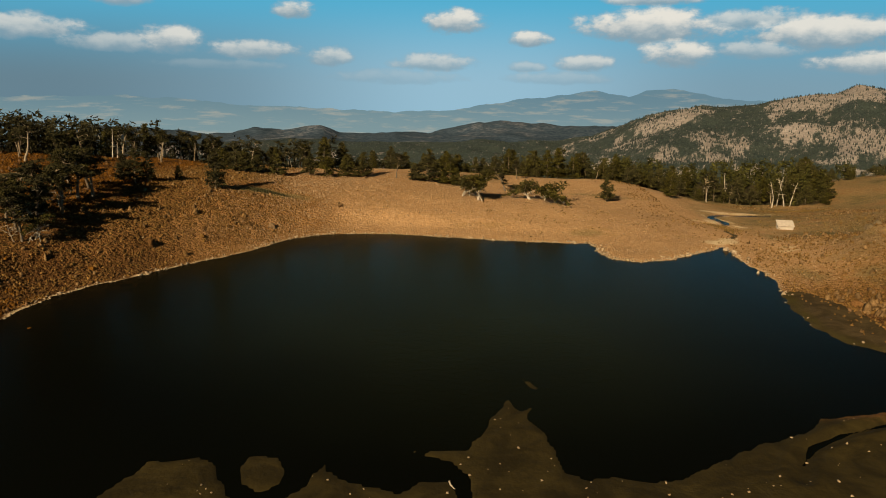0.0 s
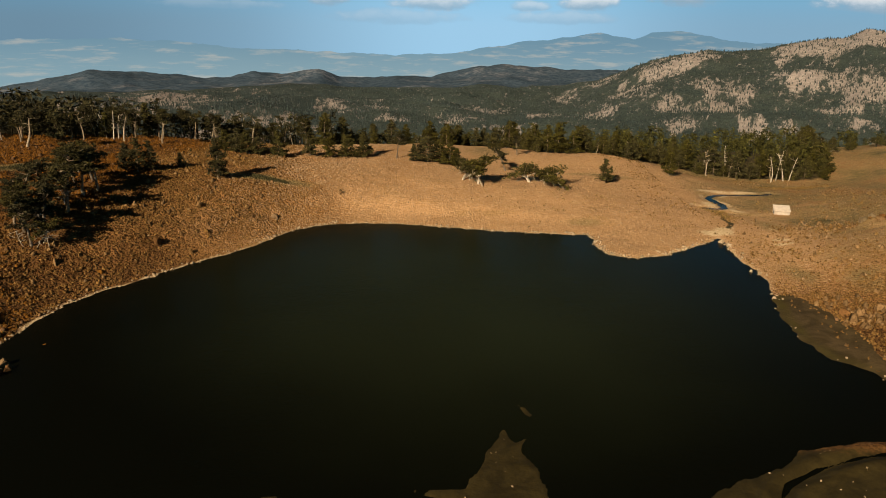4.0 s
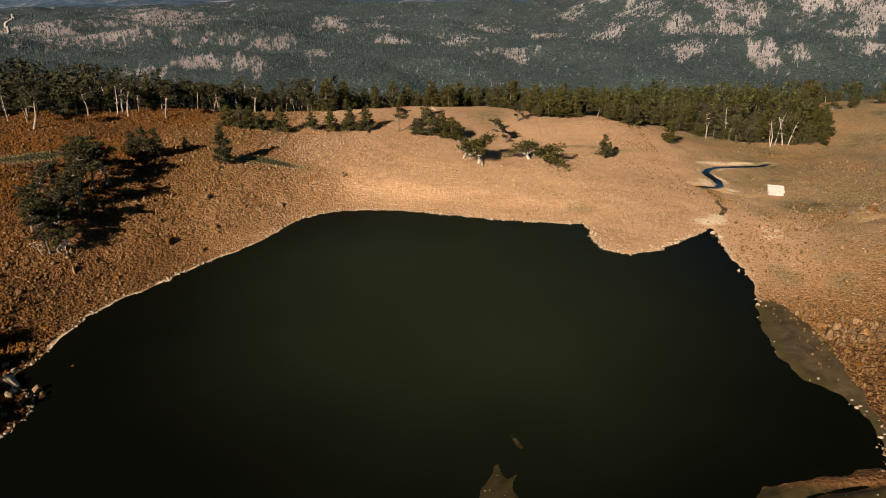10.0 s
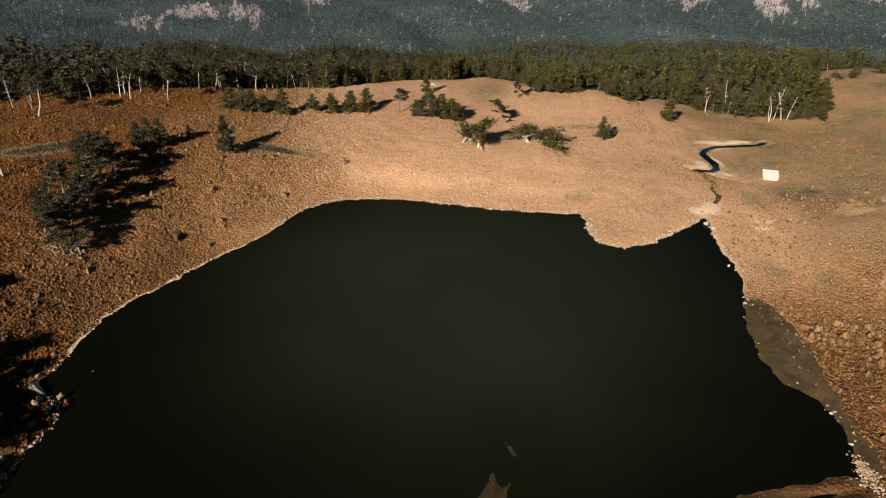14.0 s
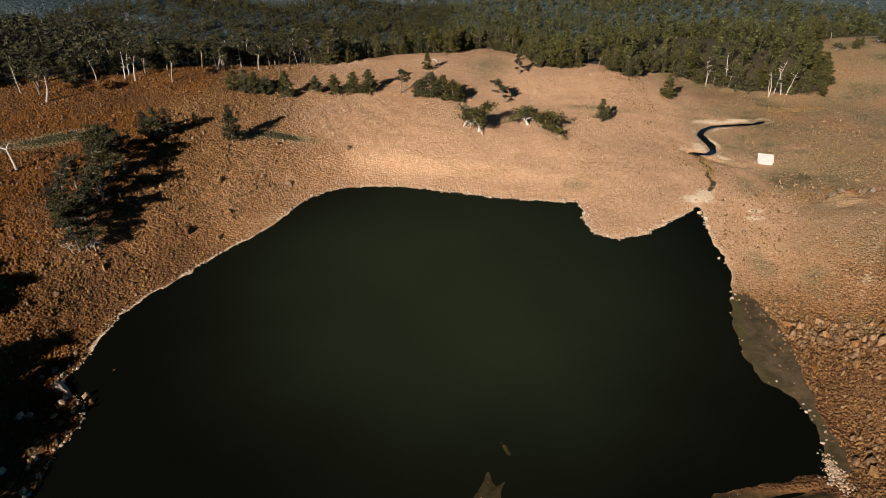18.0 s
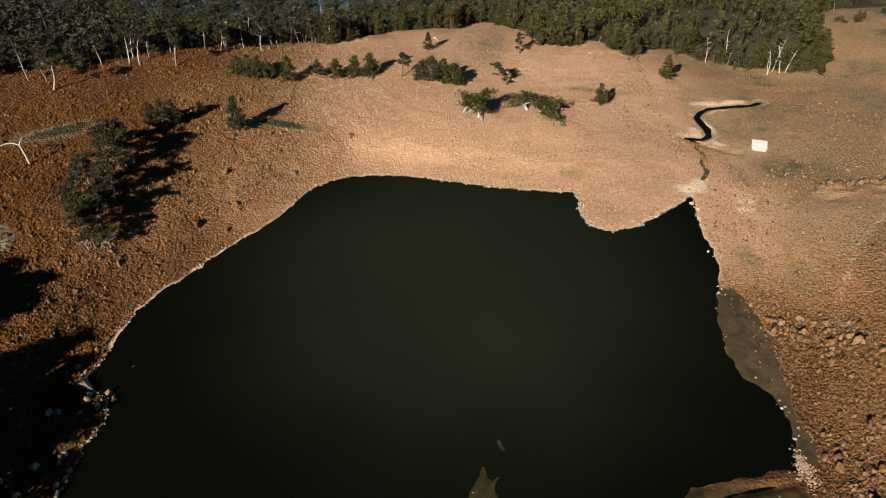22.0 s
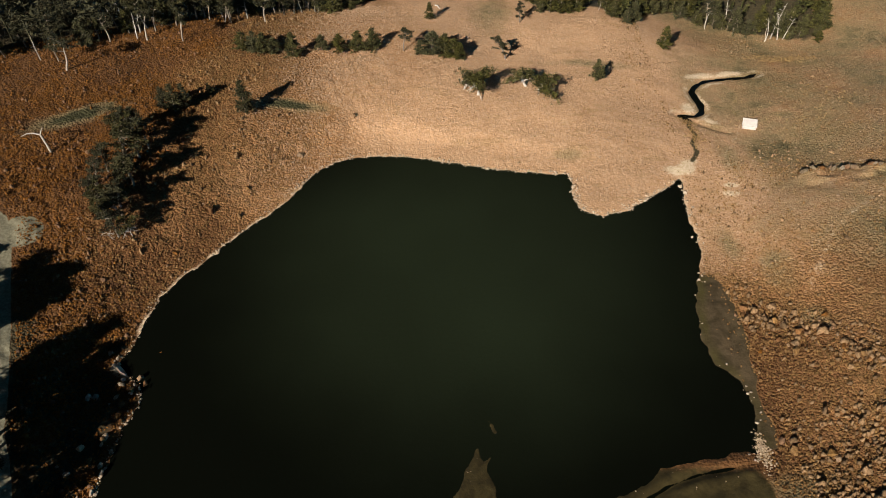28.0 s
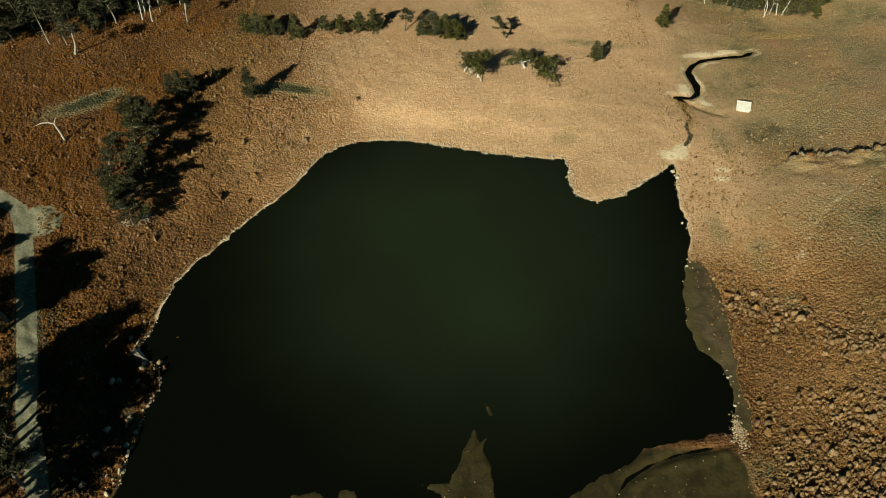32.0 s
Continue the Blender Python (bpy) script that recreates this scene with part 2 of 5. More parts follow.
def hill_cover(g, s):
    p = place(g)
    mid, fine, trees = g.noise(0.02, 5, 0.65, p, 0.5), g.noise(0.07, 4, 0.7, p), g.noise(0.2, 2, 0.6, p)
    wooded = attribute(g, "wear")[2]
    axes = g.node("ShaderNodeSeparateXYZ")
    g.put(axes.inputs[0], p)
    x, y, z = axes.outputs
    polar = g.node("ShaderNodeCombineXYZ")          # azimuth and distance, as in in_view()
    polar_u = g.math("MULTIPLY", g.math("ARCTAN2", x, y), 30 * 180 / math.pi)
    g.put(polar.inputs[0], polar_u)
    g.put(polar.inputs[1], g.math("MULTIPLY", g.math("SQRT", g.math("ADD", g.math("MULTIPLY", x, x), g.math("MULTIPLY", y, y))), 0.2))
    torn = g.math("ADD", g.math("MULTIPLY", g.noise(0.11, 4, 0.7, polar.outputs[0], 0.4), 0.6), g.math("MULTIPLY", g.noise(0.45, 3, 0.7, polar.outputs[0]), 0.4))
    # rock and wood colours cooled to imitate haze, and dimmed to the west
    rock = g.mix(g.ramp(fine, 0.35, 0.7), (0.285, 0.250, 0.243), (0.49, 0.43, 0.405))
    rock = g.mix(g.ramp(mid, 0.5, 0.8, 0, 0.5), rock, (0.22, 0.175, 0.14))
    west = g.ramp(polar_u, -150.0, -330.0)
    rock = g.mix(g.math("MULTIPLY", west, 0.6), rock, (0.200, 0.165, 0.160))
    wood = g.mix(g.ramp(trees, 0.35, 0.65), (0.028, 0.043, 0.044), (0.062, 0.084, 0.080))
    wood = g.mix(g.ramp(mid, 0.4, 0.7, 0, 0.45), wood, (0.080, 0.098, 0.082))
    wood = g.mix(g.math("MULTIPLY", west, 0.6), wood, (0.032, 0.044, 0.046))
    c = g.mix(g.ramp(g.math("ADD", wooded, g.math("MULTIPLY", g.math("SUBTRACT", torn, 0.5), 4.5)), 0.2, 0.75), rock, wood)
    g.put(s["Base Color"], c)
    g.put(s["Roughness"], 1.0), g.put(s["Specular IOR Level"], 0.05)
    bump(g, s, g.math("ADD", trees, g.math("MULTIPLY", fine, 1.2)), 0.55, 6.0)


def hazed_distant_cover(g, s):
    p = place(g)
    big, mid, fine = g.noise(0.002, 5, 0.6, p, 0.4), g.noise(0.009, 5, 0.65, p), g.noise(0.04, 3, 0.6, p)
    # blue distance haze is put straight into the wood and rock colours
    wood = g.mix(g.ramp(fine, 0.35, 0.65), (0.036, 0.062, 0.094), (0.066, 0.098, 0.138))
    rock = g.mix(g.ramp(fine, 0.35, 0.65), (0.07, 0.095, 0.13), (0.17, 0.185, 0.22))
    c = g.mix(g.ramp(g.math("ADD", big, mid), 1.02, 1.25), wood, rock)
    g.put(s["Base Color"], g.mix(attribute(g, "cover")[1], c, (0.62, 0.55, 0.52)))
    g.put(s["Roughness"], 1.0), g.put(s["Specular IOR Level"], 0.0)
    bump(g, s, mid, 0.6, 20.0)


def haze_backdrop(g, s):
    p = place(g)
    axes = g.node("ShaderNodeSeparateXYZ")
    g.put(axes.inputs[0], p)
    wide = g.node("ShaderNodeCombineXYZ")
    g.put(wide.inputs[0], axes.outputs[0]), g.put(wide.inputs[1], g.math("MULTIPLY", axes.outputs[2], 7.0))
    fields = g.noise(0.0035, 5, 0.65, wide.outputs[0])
    # haze and daylight are both in these colours, which glow by themselves
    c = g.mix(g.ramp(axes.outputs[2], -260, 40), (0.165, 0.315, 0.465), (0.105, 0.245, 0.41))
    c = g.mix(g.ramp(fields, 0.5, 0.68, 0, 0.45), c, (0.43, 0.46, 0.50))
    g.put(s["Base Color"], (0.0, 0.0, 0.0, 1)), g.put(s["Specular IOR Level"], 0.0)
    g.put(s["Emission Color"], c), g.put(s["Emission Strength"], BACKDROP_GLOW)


def lake_water(g, s):
    p = place(g)
    cloudy = g.noise(0.012, 3, 0.5, p)
    # lens falloff painted into the water: near-black away from mid-lake
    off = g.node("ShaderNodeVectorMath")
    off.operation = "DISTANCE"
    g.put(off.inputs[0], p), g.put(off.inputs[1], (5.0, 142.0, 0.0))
    vignette = g.ramp(g.math("ADD", off.outputs["Value"], g.math("MULTIPLY", g.noise(0.03, 3, 0.5, p), 22.0)), 36.0, 90.0)
    g.put(s["Base Color"], g.mix(vignette, g.mix(g.ramp(cloudy, 0.35, 0.7), (0.0114, 0.0143, 0.0073), (0.0158, 0.0206, 0.0104)), (0.0030, 0.0035, 0.0021)))
    g.put(s["Roughness"], 0.22), g.put(s["IOR"], 1.33), g.put(s["Specular IOR Level"], 0.05)
    bump(g, s, g.math("ADD", g.noise(0.9, 3, 0.6, p), g.math("MULTIPLY", g.noise(3.5, 2, 0.5, p), 0.4)), 0.35, 0.12)


def speckled(dark, light, rough=0.9, scale=3.0, relief=0.3, depth=0.1, each=0.25):
    """Two tones of one matter, broken up at two sizes, each piece a little different."""
    def build(g, s):
        p = place(g)
        a, b = g.noise(scale, 4, 0.65, p), g.noise(scale * 5, 3, 0.6, p)
        c = g.mix(g.ramp(g.math("ADD", g.math("MULTIPLY", a, 0.7), g.math("MULTIPLY", b, 0.3)), 0.32, 0.68), dark, light)
        geo = g.node("ShaderNodeNewGeometry").outputs["Random Per Island"]
        own = g.node("ShaderNodeObjectInfo").outputs["Random"]
        vary = g.math("FRACT", g.math("ADD", geo, own))
        made = g.node("ShaderNodeHueSaturation")
        g.put(made.inputs["Value"], g.math("ADD", 1 - each, g.math("MULTIPLY", vary, 2 * each)))
        g.put(made.inputs["Saturation"], g.math("ADD", 0.85, g.math("MULTIPLY", own, 0.3)))
        g.put(made.inputs["Color"], c)
        g.put(s["Base Color"], made.outputs[0])
        g.put(s["Roughness"], rough), g.put(s["Specular IOR Level"], 0.15)
        if relief:
            bump(g, s, g.math("ADD", a, g.math("MULTIPLY", b, 0.5)), relief, depth)
    return build


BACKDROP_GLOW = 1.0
M_GROUND = material("rocky_ground", ground_cover)
M_HILLS = material("hazed_forested_hills", hill_cover)
M_DISTANT = material("hazed_distant_hills", hazed_distant_cover)
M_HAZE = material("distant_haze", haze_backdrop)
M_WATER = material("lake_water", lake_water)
M_STONE = material("red_stone", speckled((0.084, 0.037, 0.0125), (0.210, 0.103, 0.040), 0.9, 1.2, 0.5, 0.15, 0.3))
M_TAN_STONE = material("tan_stone", speckled((0.31, 0.178, 0.084), (0.49, 0.300, 0.156), 0.9, 1.2, 0.5, 0.15))
M_BROWN_STONE = material("brown_stone", speckled((0.118, 0.064, 0.0260), (0.282, 0.168, 0.079), 0.9, 1.4, 0.9, 0.3, 0.35))
M_LEDGE = material("ledge_rock", speckled((0.085, 0.060, 0.036), (0.225, 0.168, 0.105), 0.9, 1.2, 0.9, 0.3, 0.3))
M_PALE_STONE = material("pale_stone", speckled((0.24, 0.165, 0.10), (0.48, 0.37, 0.26), 0.9, 1.2, 0.5, 0.1))
M_NEEDLES = material("pine_needles", speckled((0.0105, 0.0105, 0.0036), (0.100, 0.088, 0.027), 0.75, 0.5, 0, 0, 0.45))
# darker needles; in the western forest they stand for the slope's shade
M_NEEDLES_DARK = material("dark_pine_needles", speckled((0.012, 0.012, 0.005), (0.060, 0.052, 0.019), 0.75, 0.5, 0, 0, 0.35))
M_FOREST_NEEDLES = material("forest_pine_needles", speckled((0.010, 0.0115, 0.0045), (0.094, 0.089, 0.033), 0.8, 0.3, 0, 0, 0.5))
# bluer than the near needles: distance haze put into the colour
M_FAR_NEEDLES = material("hazed_far_needles", speckled((0.020, 0.033, 0.035), (0.054, 0.072, 0.068), 0.9, 0.02, 0, 0, 0.3))
M_BARK = material("pine_bark", speckled((0.10, 0.072, 0.05), (0.25, 0.20, 0.15), 0.9, 2.0, 0.6, 0.08))
M_PALE_BARK = material("pale_old_bark", speckled((0.17, 0.128, 0.09), (0.38, 0.305, 0.225), 0.85, 2.0, 0.5, 0.05))
M_DEADWOOD = material("bleached_wood", speckled((0.27, 0.225, 0.18), (0.52, 0.455, 0.375), 0.8, 2.0, 0.5, 0.05))
M_SCRUB = material("dry_scrub", speckled((0.13, 0.08, 0.033), (0.27, 0.175, 0.078), 0.9, 2.0, 0, 0, 0.3))
M_WALL = material("hut_render", speckled((0.40, 0.35, 0.30), (0.54, 0.48, 0.42), 0.85, 1.5, 0.2, 0.02, 0.03))
M_ROOF = material("hut_roof_sheet", speckled((0.50, 0.44, 0.39), (0.66, 0.59, 0.53), 0.6, 1.0, 0.1, 0.02, 0.05))
M_DARK = material("doorway_dark", speckled((0.012, 0.010, 0.008), (0.035, 0.028, 0.02), 0.8, 3.0, 0.2, 0.02, 0.1))


# ---- the lie of the land: shoreline in plan, spot heights, far hills ----
# the lake's outline, run round from the far left corner
SHORE_FAR = [(-45.5, 167.2), (-42.9, 174.0), (-39.0, 181.0), (-34.4, 185.4), (-27.3, 188.5), (-16.0, 189.1), (-4.7, 187.5), (2.8, 185.6), (12.0, 183.5), (17.5, 182.2), (30.3, 181.3), (38.9, 180.3), (39.7, 175.6), (39.9, 168.9), (41.1, 163.8), (47.3, 160.6), (54.9, 163.6), (60.5, 168.1), (67.0, 172.9), (73.6, 179.1)]
SHORE_RIGHT = [(72.6, 165.7), (71.9, 158.2), (72.6, 151.0), (71.7, 144.2), (67.8, 133.3), (65.5, 125.2), (63.9, 114.8), (65.4, 107.0), (69.9, 102.0), (71.4, 95.6), (69.7, 88.0), (68.3, 83.0), (64.7, 83.9), (55.4, 81.3), (50.9, 80.6), (46.7, 79.4), (42.9, 75.9), (37.0, 72.7), (29.5, 68.6), (24.2, 65.6), (19.0, 65.2), (15.5, 64.5)]
SHORE_NEAR = [(13.2, 67.0), (13.0, 71.0), (12.3, 75.4), (11.0, 79.0), (12.1, 82.1), (10.4, 81.2), (9.1, 84.3), (7.9, 82.0), (6.4, 77.8), (5.1, 73.0), (3.4, 70.8), (-2.4, 70.2), (1.6, 68.4), (3.0, 65.5), (4.0, 60.0), (2.2, 60.0), (1.0, 64.7), (-1.6, 64.1), (-4.0, 62.2), (-6.4, 63.4), (-10.0, 64.9), (-11.8, 67.1), (-13.0, 65.9), (-13.0, 63.6), (-15.2, 59.0), (-18.8, 59.0), (-20.9, 63.0), (-22.8, 66.2), (-25.5, 68.2), (-30.7, 67.7), (-33.0, 60.0)]
SHORE_LEFT = [(-66.0, 58.0), (-68.6, 66.1), (-68.4, 72.7), (-68.0, 79.5), (-68.1, 88.2), (-66.3, 93.6), (-67.8, 98.4), (-75.1, 104.1), (-73.2, 109.4), (-73.4, 117.6), (-72.1, 126.4), (-68.3, 132.7), (-61.9, 142.6), (-57.0, 150.3), (-50.2, 159.4)]
SHORE = np.array(SHORE_FAR + SHORE_RIGHT + SHORE_NEAR + SHORE_LEFT)
BLOB = np.array([(-20.5, 66.3), (-20.0, 69.0), (-17.2, 68.7), (-15.6, 65.8), (-15.8, 63.4), (-17.3, 61.8), (-19.4, 63.4)])
ISLET = np.array([(11.3, 90.8), (12.4, 90.2), (13.5, 87.6), (12.9, 87.0), (12.2, 88.0)])

SPOTS_LEFT = [(-93, 98, 5), (-90, 80, 3.5), (-107, 137, 12), (-112, 167, 14), (-80, 150, 7), (-63, 196, 10.5), (-110, 241, 13.6), (-150, 240, 16), (-160, 180, 21), (-130, 120, 15), (-140, 80, 12), (-102, 255, 13.5), (-85, 215, 11.5), (-150, 285, 12), (-110, 60, 7), (-200, 120, 26)]
SPOTS_FAR = [(-45, 190, 5), (-20, 215, 6.3), (10, 213, 5.3), (-16, 258, 9), (-50, 240, 9.5), (25, 252, 4), (54, 233, 3.2), (70, 276, 4.5), (86, 262, 1.0), (28, 308, 2.5), (-15, 294, 6.3), (40, 205, 3), (60, 200, 1.5), (-60, 265, 9)]
SPOTS_RIGHT = [(104, 210, -0.6), (97, 233, -2.2), (127, 261, -4.5), (158, 280, -3.5), (113, 295, -6), (205, 300, 5), (180, 230, 8), (125, 190, 3.5), (112, 158, 10.5), (99, 137, 8), (86, 122, 3.5), (86, 106, 5), (93, 93, 7), (86, 80, 4.5), (130, 120, 17), (150, 165, 16), (137, 193, 9), (120, 80, 14), (150, 60, 20), (84, 172, 0.9), (240, 180, 24), (230, 340, 4)]
SPOTS_REAR = [(0, 52, 0.7), (-45, 50, 0.8), (50, 66, 0.9), (62, 74, 0.8), (30, 55, 0.8), (0, 0, 7), (-70, 20, 7), (80, 30, 9), (0, -80, 20), (-160, -20, 22), (160, -20, 26), (0, -250, 45), (-300, 0, 40), (300, 0, 45)]
SPOTS_BEYOND = [(-130, 292, 2), (-75, 296, 1), (-60, 345, -22), (-110, 340, -28), (10, 350, -8), (-160, 380, -48), (0, 420, -50), (120, 372, -7), (95, 420, -30), (235, 400, -12), (112, 335, -3.5), (320, 420, -18), (-280, 330, -10), (-330, 180, 20), (350, 250, 20), (-300, 450, -75), (200, 470, -42)]

# lines in plan: the outlet stream, the gravel road, two paths, a rock ledge and a channel in the mud
STREAM = [(96, 207), (91, 210), (86, 213), (81.5, 216.5), (88, 216.5), (91.3, 220), (92, 225), (91, 229), (90.5, 234), (93.5, 239), (98.5, 243.5), (108, 247), (116, 248.5), (121, 252)]
ROAD = [(-150, 155), (-134, 149), (-122, 144), (-115.5, 140.5), (-111.5, 134), (-108.2, 124.5), (-104.6, 115), (-100.8, 105.3), (-96.2, 92.6), (-93.2, 83.5), (-89.2, 76.6), (-84.4, 67), (-78, 54), (-68, 32)]
TRACK = [(91.8, 125.6), (97.3, 133.6), (104.1, 144.4), (110, 150), (117, 155), (125, 162), (150, 176)]
GULLY = [(85, 213), (83.5, 208), (84.5, 203), (82, 198), (82.5, 193), (79.5, 188)]
FOOTPATH = [(86, 172), (90, 181), (91, 192), (98, 203), (102, 211)]
SILT_EDGE = [(84, 73.0), (95, 73.6), (101, 73.4), (108, 74.0), (119, 75.0), (128, 74.5), (133, 73.5), (139, 71.5)]
LEDGE = [(104, 173.5), (110, 175), (116, 176), (122, 174.5), (128, 172), (133, 173.5), (150, 176)]
CHANNEL = [(37.5, 65), (39.2, 68.3), (42.3, 72.3), (47.8, 75.7), (54.6, 78.4), (61.2, 79.8), (66, 80.8)]

# skylines of the far country: (degrees from straight ahead, metres above the lake)
MOUNTAIN = [(-40, -260), (0, -230), (5, -215), (7.2, -190), (9.8, -152), (12, -118), (14.1, -80), (16.1, -40), (18.2, -13), (19.8, 0), (21.7, -2), (23.6, 10), (25.8, 30), (27.2, 40), (28.6, 44), (29.9, 74), (31.5, 60), (33, 30), (40, 40), (60, 0)]
HILLS = [(-60, -260), (-31.8, -265), (-29.7, -246), (-27.9, -214), (-26.1, -182), (-23.9, -187), (-20.8, -213), (-18.5, -230), (-16.4, -221), (-14.7, -196), (-12.6, -215), (-10.9, -188), (-9.5, -175), (-8.3, -220), (-6.5, -228), (-3.8, -207), (-1.1, -214), (0.7, -195), (2.9, -155), (5.1, -142), (6.9, -154), (12.1, -156), (40, -175), (60, -200)]


def outline_distance(px, py, poly):
    """Distance to a closed outline in plan, positive outside it."""
    best = np.full(px.shape, 1e9)
    inside = np.zeros(px.shape, bool)
    for (ax, ay), (bx, by) in zip(poly, np.roll(poly, -1, 0)):
        ex, ey = bx - ax, by - ay
        s = np.clip(((px - ax) * ex + (py - ay) * ey) / (ex * ex + ey * ey), 0, 1)
        best = np.minimum(best, (px - ax - s * ex) ** 2 + (py - ay - s * ey) ** 2)
        if ay != by:
            inside ^= ((ay > py) != (by > py)) & (px < ex * (py - ay) / ey + ax)
    return np.where(inside, -1, 1) * np.sqrt(best)


def line_distance(px, py, points):
    best = np.full(px.shape, 1e9)
    for (ax, ay), (bx, by) in zip(points, points[1:]):
        ex, ey = bx - ax, by - ay
        s = np.clip(((px - ax) * ex + (py - ay) * ey) / (ex * ex + ey * ey), 0, 1)
        best = np.minimum(best, np.hypot(px - ax - s * ex, py - ay - s * ey))
    return best


def value_noise(px, py, size, seed=0):
    """Smooth noise from -1 to 1 with features of that size."""
    gx, gy = px / size, py / size
    ix, iy = np.floor(gx).astype(np.int64), np.floor(gy).astype(np.int64)
    fx, fy = gx - ix, gy - iy
    fx, fy = fx * fx * (3 - 2 * fx), fy * fy * (3 - 2 * fy)

    def corner(i, j):
        h = (i * 374761393 + j * 668265263 + seed * 974711) & 0xFFFFFFFF
        h = ((h ^ (h >> 13)) * 1274126177) & 0xFFFFFFFF
        return ((h ^ (h >> 16)) & 0xFFFF) / 32767.5 - 1
    a = corner(ix, iy) * (1 - fx) + corner(ix + 1, iy) * fx
    b = corner(ix, iy + 1) * (1 - fx) + corner(ix + 1, iy + 1) * fx
    return a * (1 - fy) + b * fy


def smooth(a, b, v):
    s = np.clip((v - a) / (b - a), 0, 1)
    return s * s * (3 - 2 * s)


SPOTS = np.array(SPOTS_LEFT + SPOTS_FAR + SPOTS_RIGHT + SPOTS_REAR + SPOTS_BEYOND + [(sx, sy, 0.25) for sx, sy in SHORE[::2]], float)


def spot_kernel(px, py):
    return np.sqrt((px[:, None] - SPOTS[:, 0]) ** 2 + (py[:, None] - SPOTS[:, 1]) ** 2 + 144.0)


_base = spot_kernel(SPOTS[:, 0], SPOTS[:, 1])
SPOT_WEIGHTS = np.linalg.lstsq(np.vstack([np.hstack([_base - 1.5 * np.eye(len(SPOTS)), np.ones((len(SPOTS), 1))]), np.append(np.ones(len(SPOTS)), 0)]),
                               np.append(SPOTS[:, 2], 0), rcond=None)[0]


def water_distance(px, py):
    d = outline_distance(px, py, SHORE) + 0.55 * value_noise(px, py, 4.3, 23) + 0.4 * value_noise(px, py, 1.7, 24)
    for land in (BLOB, ISLET):
        d = np.maximum(d, -outline_distance(px, py, land))
    return d


def near_height(px, py, d):
    """The basin round the lake."""
    h = np.empty(px.shape)
    for i in range(0, len(px), 40000):
        k = slice(i, i + 40000)
        h[k] = spot_kernel(px[k], py[k]) @ SPOT_WEIGHTS[:-1] + SPOT_WEIGHTS[-1]
    stony = smooth(-5, -55, px) + smooth(72, 84, px) * smooth(132, 120, py)
    h += 0.35 * value_noise(px, py, 17, 3) + 0.18 * value_noise(px, py, 6, 4) + (0.06 + 0.17 * stony) * value_noise(px, py, 2.1, 5) + (0.03 + 0.15 * stony) * value_noise(px, py, 1.3, 6)
    h += 0.45 * smooth(75, 84, px) * smooth(128, 116, py) * np.abs(value_noise(px, py, 3.2, 29))
    south = py - np.interp(px, *np.array(LEDGE).T)
    south = south + 0.9 * value_noise(px, py, 3.1, 30) + 1.2 * value_noise(px, py, 9, 31)
    h += 2.4 * (0.8 + 0.5 * value_noise(px, py, 7, 26) + 0.35 * value_noise(px, py, 2.5, 27)) * smooth(102, 112, px) * smooth(150, 138, px) * np.where(south < 0, np.exp(-(south / 10) ** 2), np.exp(-(south / 0.45) ** 2))
    h -= 0.75 * np.exp(-(line_distance(px, py, STREAM) / 1.7) ** 2)
    lane = smooth(5.5, 3.0, line_distance(px, py, ROAD))
    h -= 0.35 * lane
    flat = smooth(86, 70, py) * smooth(75, 66, np.abs(px))   # mud flats at the near end
    bank = np.minimum(0.10 * d, 0.5) + 0.06 * value_noise(px, py, 3.1, 8) * smooth(0.2, 2, d)
    s = smooth(2, 16, d)
    land = bank * (1 - s) + np.maximum(h, -90) * s
    land = land * (1 - flat) + flat * (0.04 + np.minimum(0.05 * d, 0.45) + 0.05 * value_noise(px, py, 2.5, 9) * smooth(0.2, 2, d))
    run = line_distance(px, py, CHANNEL)
    land = land + 0.30 * np.exp(-((run - 1.8) / 0.8) ** 2) - 0.30 * np.exp(-(run / 0.7) ** 2)
    bed = np.maximum(0.16 * d, -3.0) - 0.02
    return np.where(d > 0, land, bed)


def far_height(px, py):
    """The valley, the hills and the mountain beyond the rim."""
    r, az = np.hypot(px, py), np.degrees(np.arctan2(px, py))
    z = np.interp(r, [250, 450, 650, 980, 1250, 1500, 2000, 2500, 3000, 3600, 4000, 4950], [0, -78, -112, -100, -108, -122, -145, -166, -190, -222, -250, -390])
    g = smooth(350, 900, r)
    z = z + g * (24 * value_noise(px, py, 420, 11) + 15 * value_noise(px, py, 170, 12) + 7 * value_noise(px, py, 70, 13))
    m = np.interp(az, *np.array(MOUNTAIN).T) + (30 * value_noise(px, py, 330, 15) - 30 * np.abs(value_noise(px, py, 240, 21)) - 6 * np.abs(value_noise(px, py, 95, 22))) * smooth(2600, 2100, r) + 9 * value_noise(px, py, 140, 16) + 3 * value_noise(px, py, 50, 17)
    w = np.exp(-((r - 2600) / np.where(r < 2600, 950.0, 600.0)) ** 2)
    z = z + np.maximum(m - z, 0) * w
    m = np.interp(az, *np.array(HILLS).T) + 12 * value_noise(px, py, 260, 18) + 7 * value_noise(px, py, 90, 19) + 4 * value_noise(px, py, 38, 20)
    z = z + np.maximum(m - z, 0) * np.exp(-((r - 4300) / 420.0) ** 2)
    return z


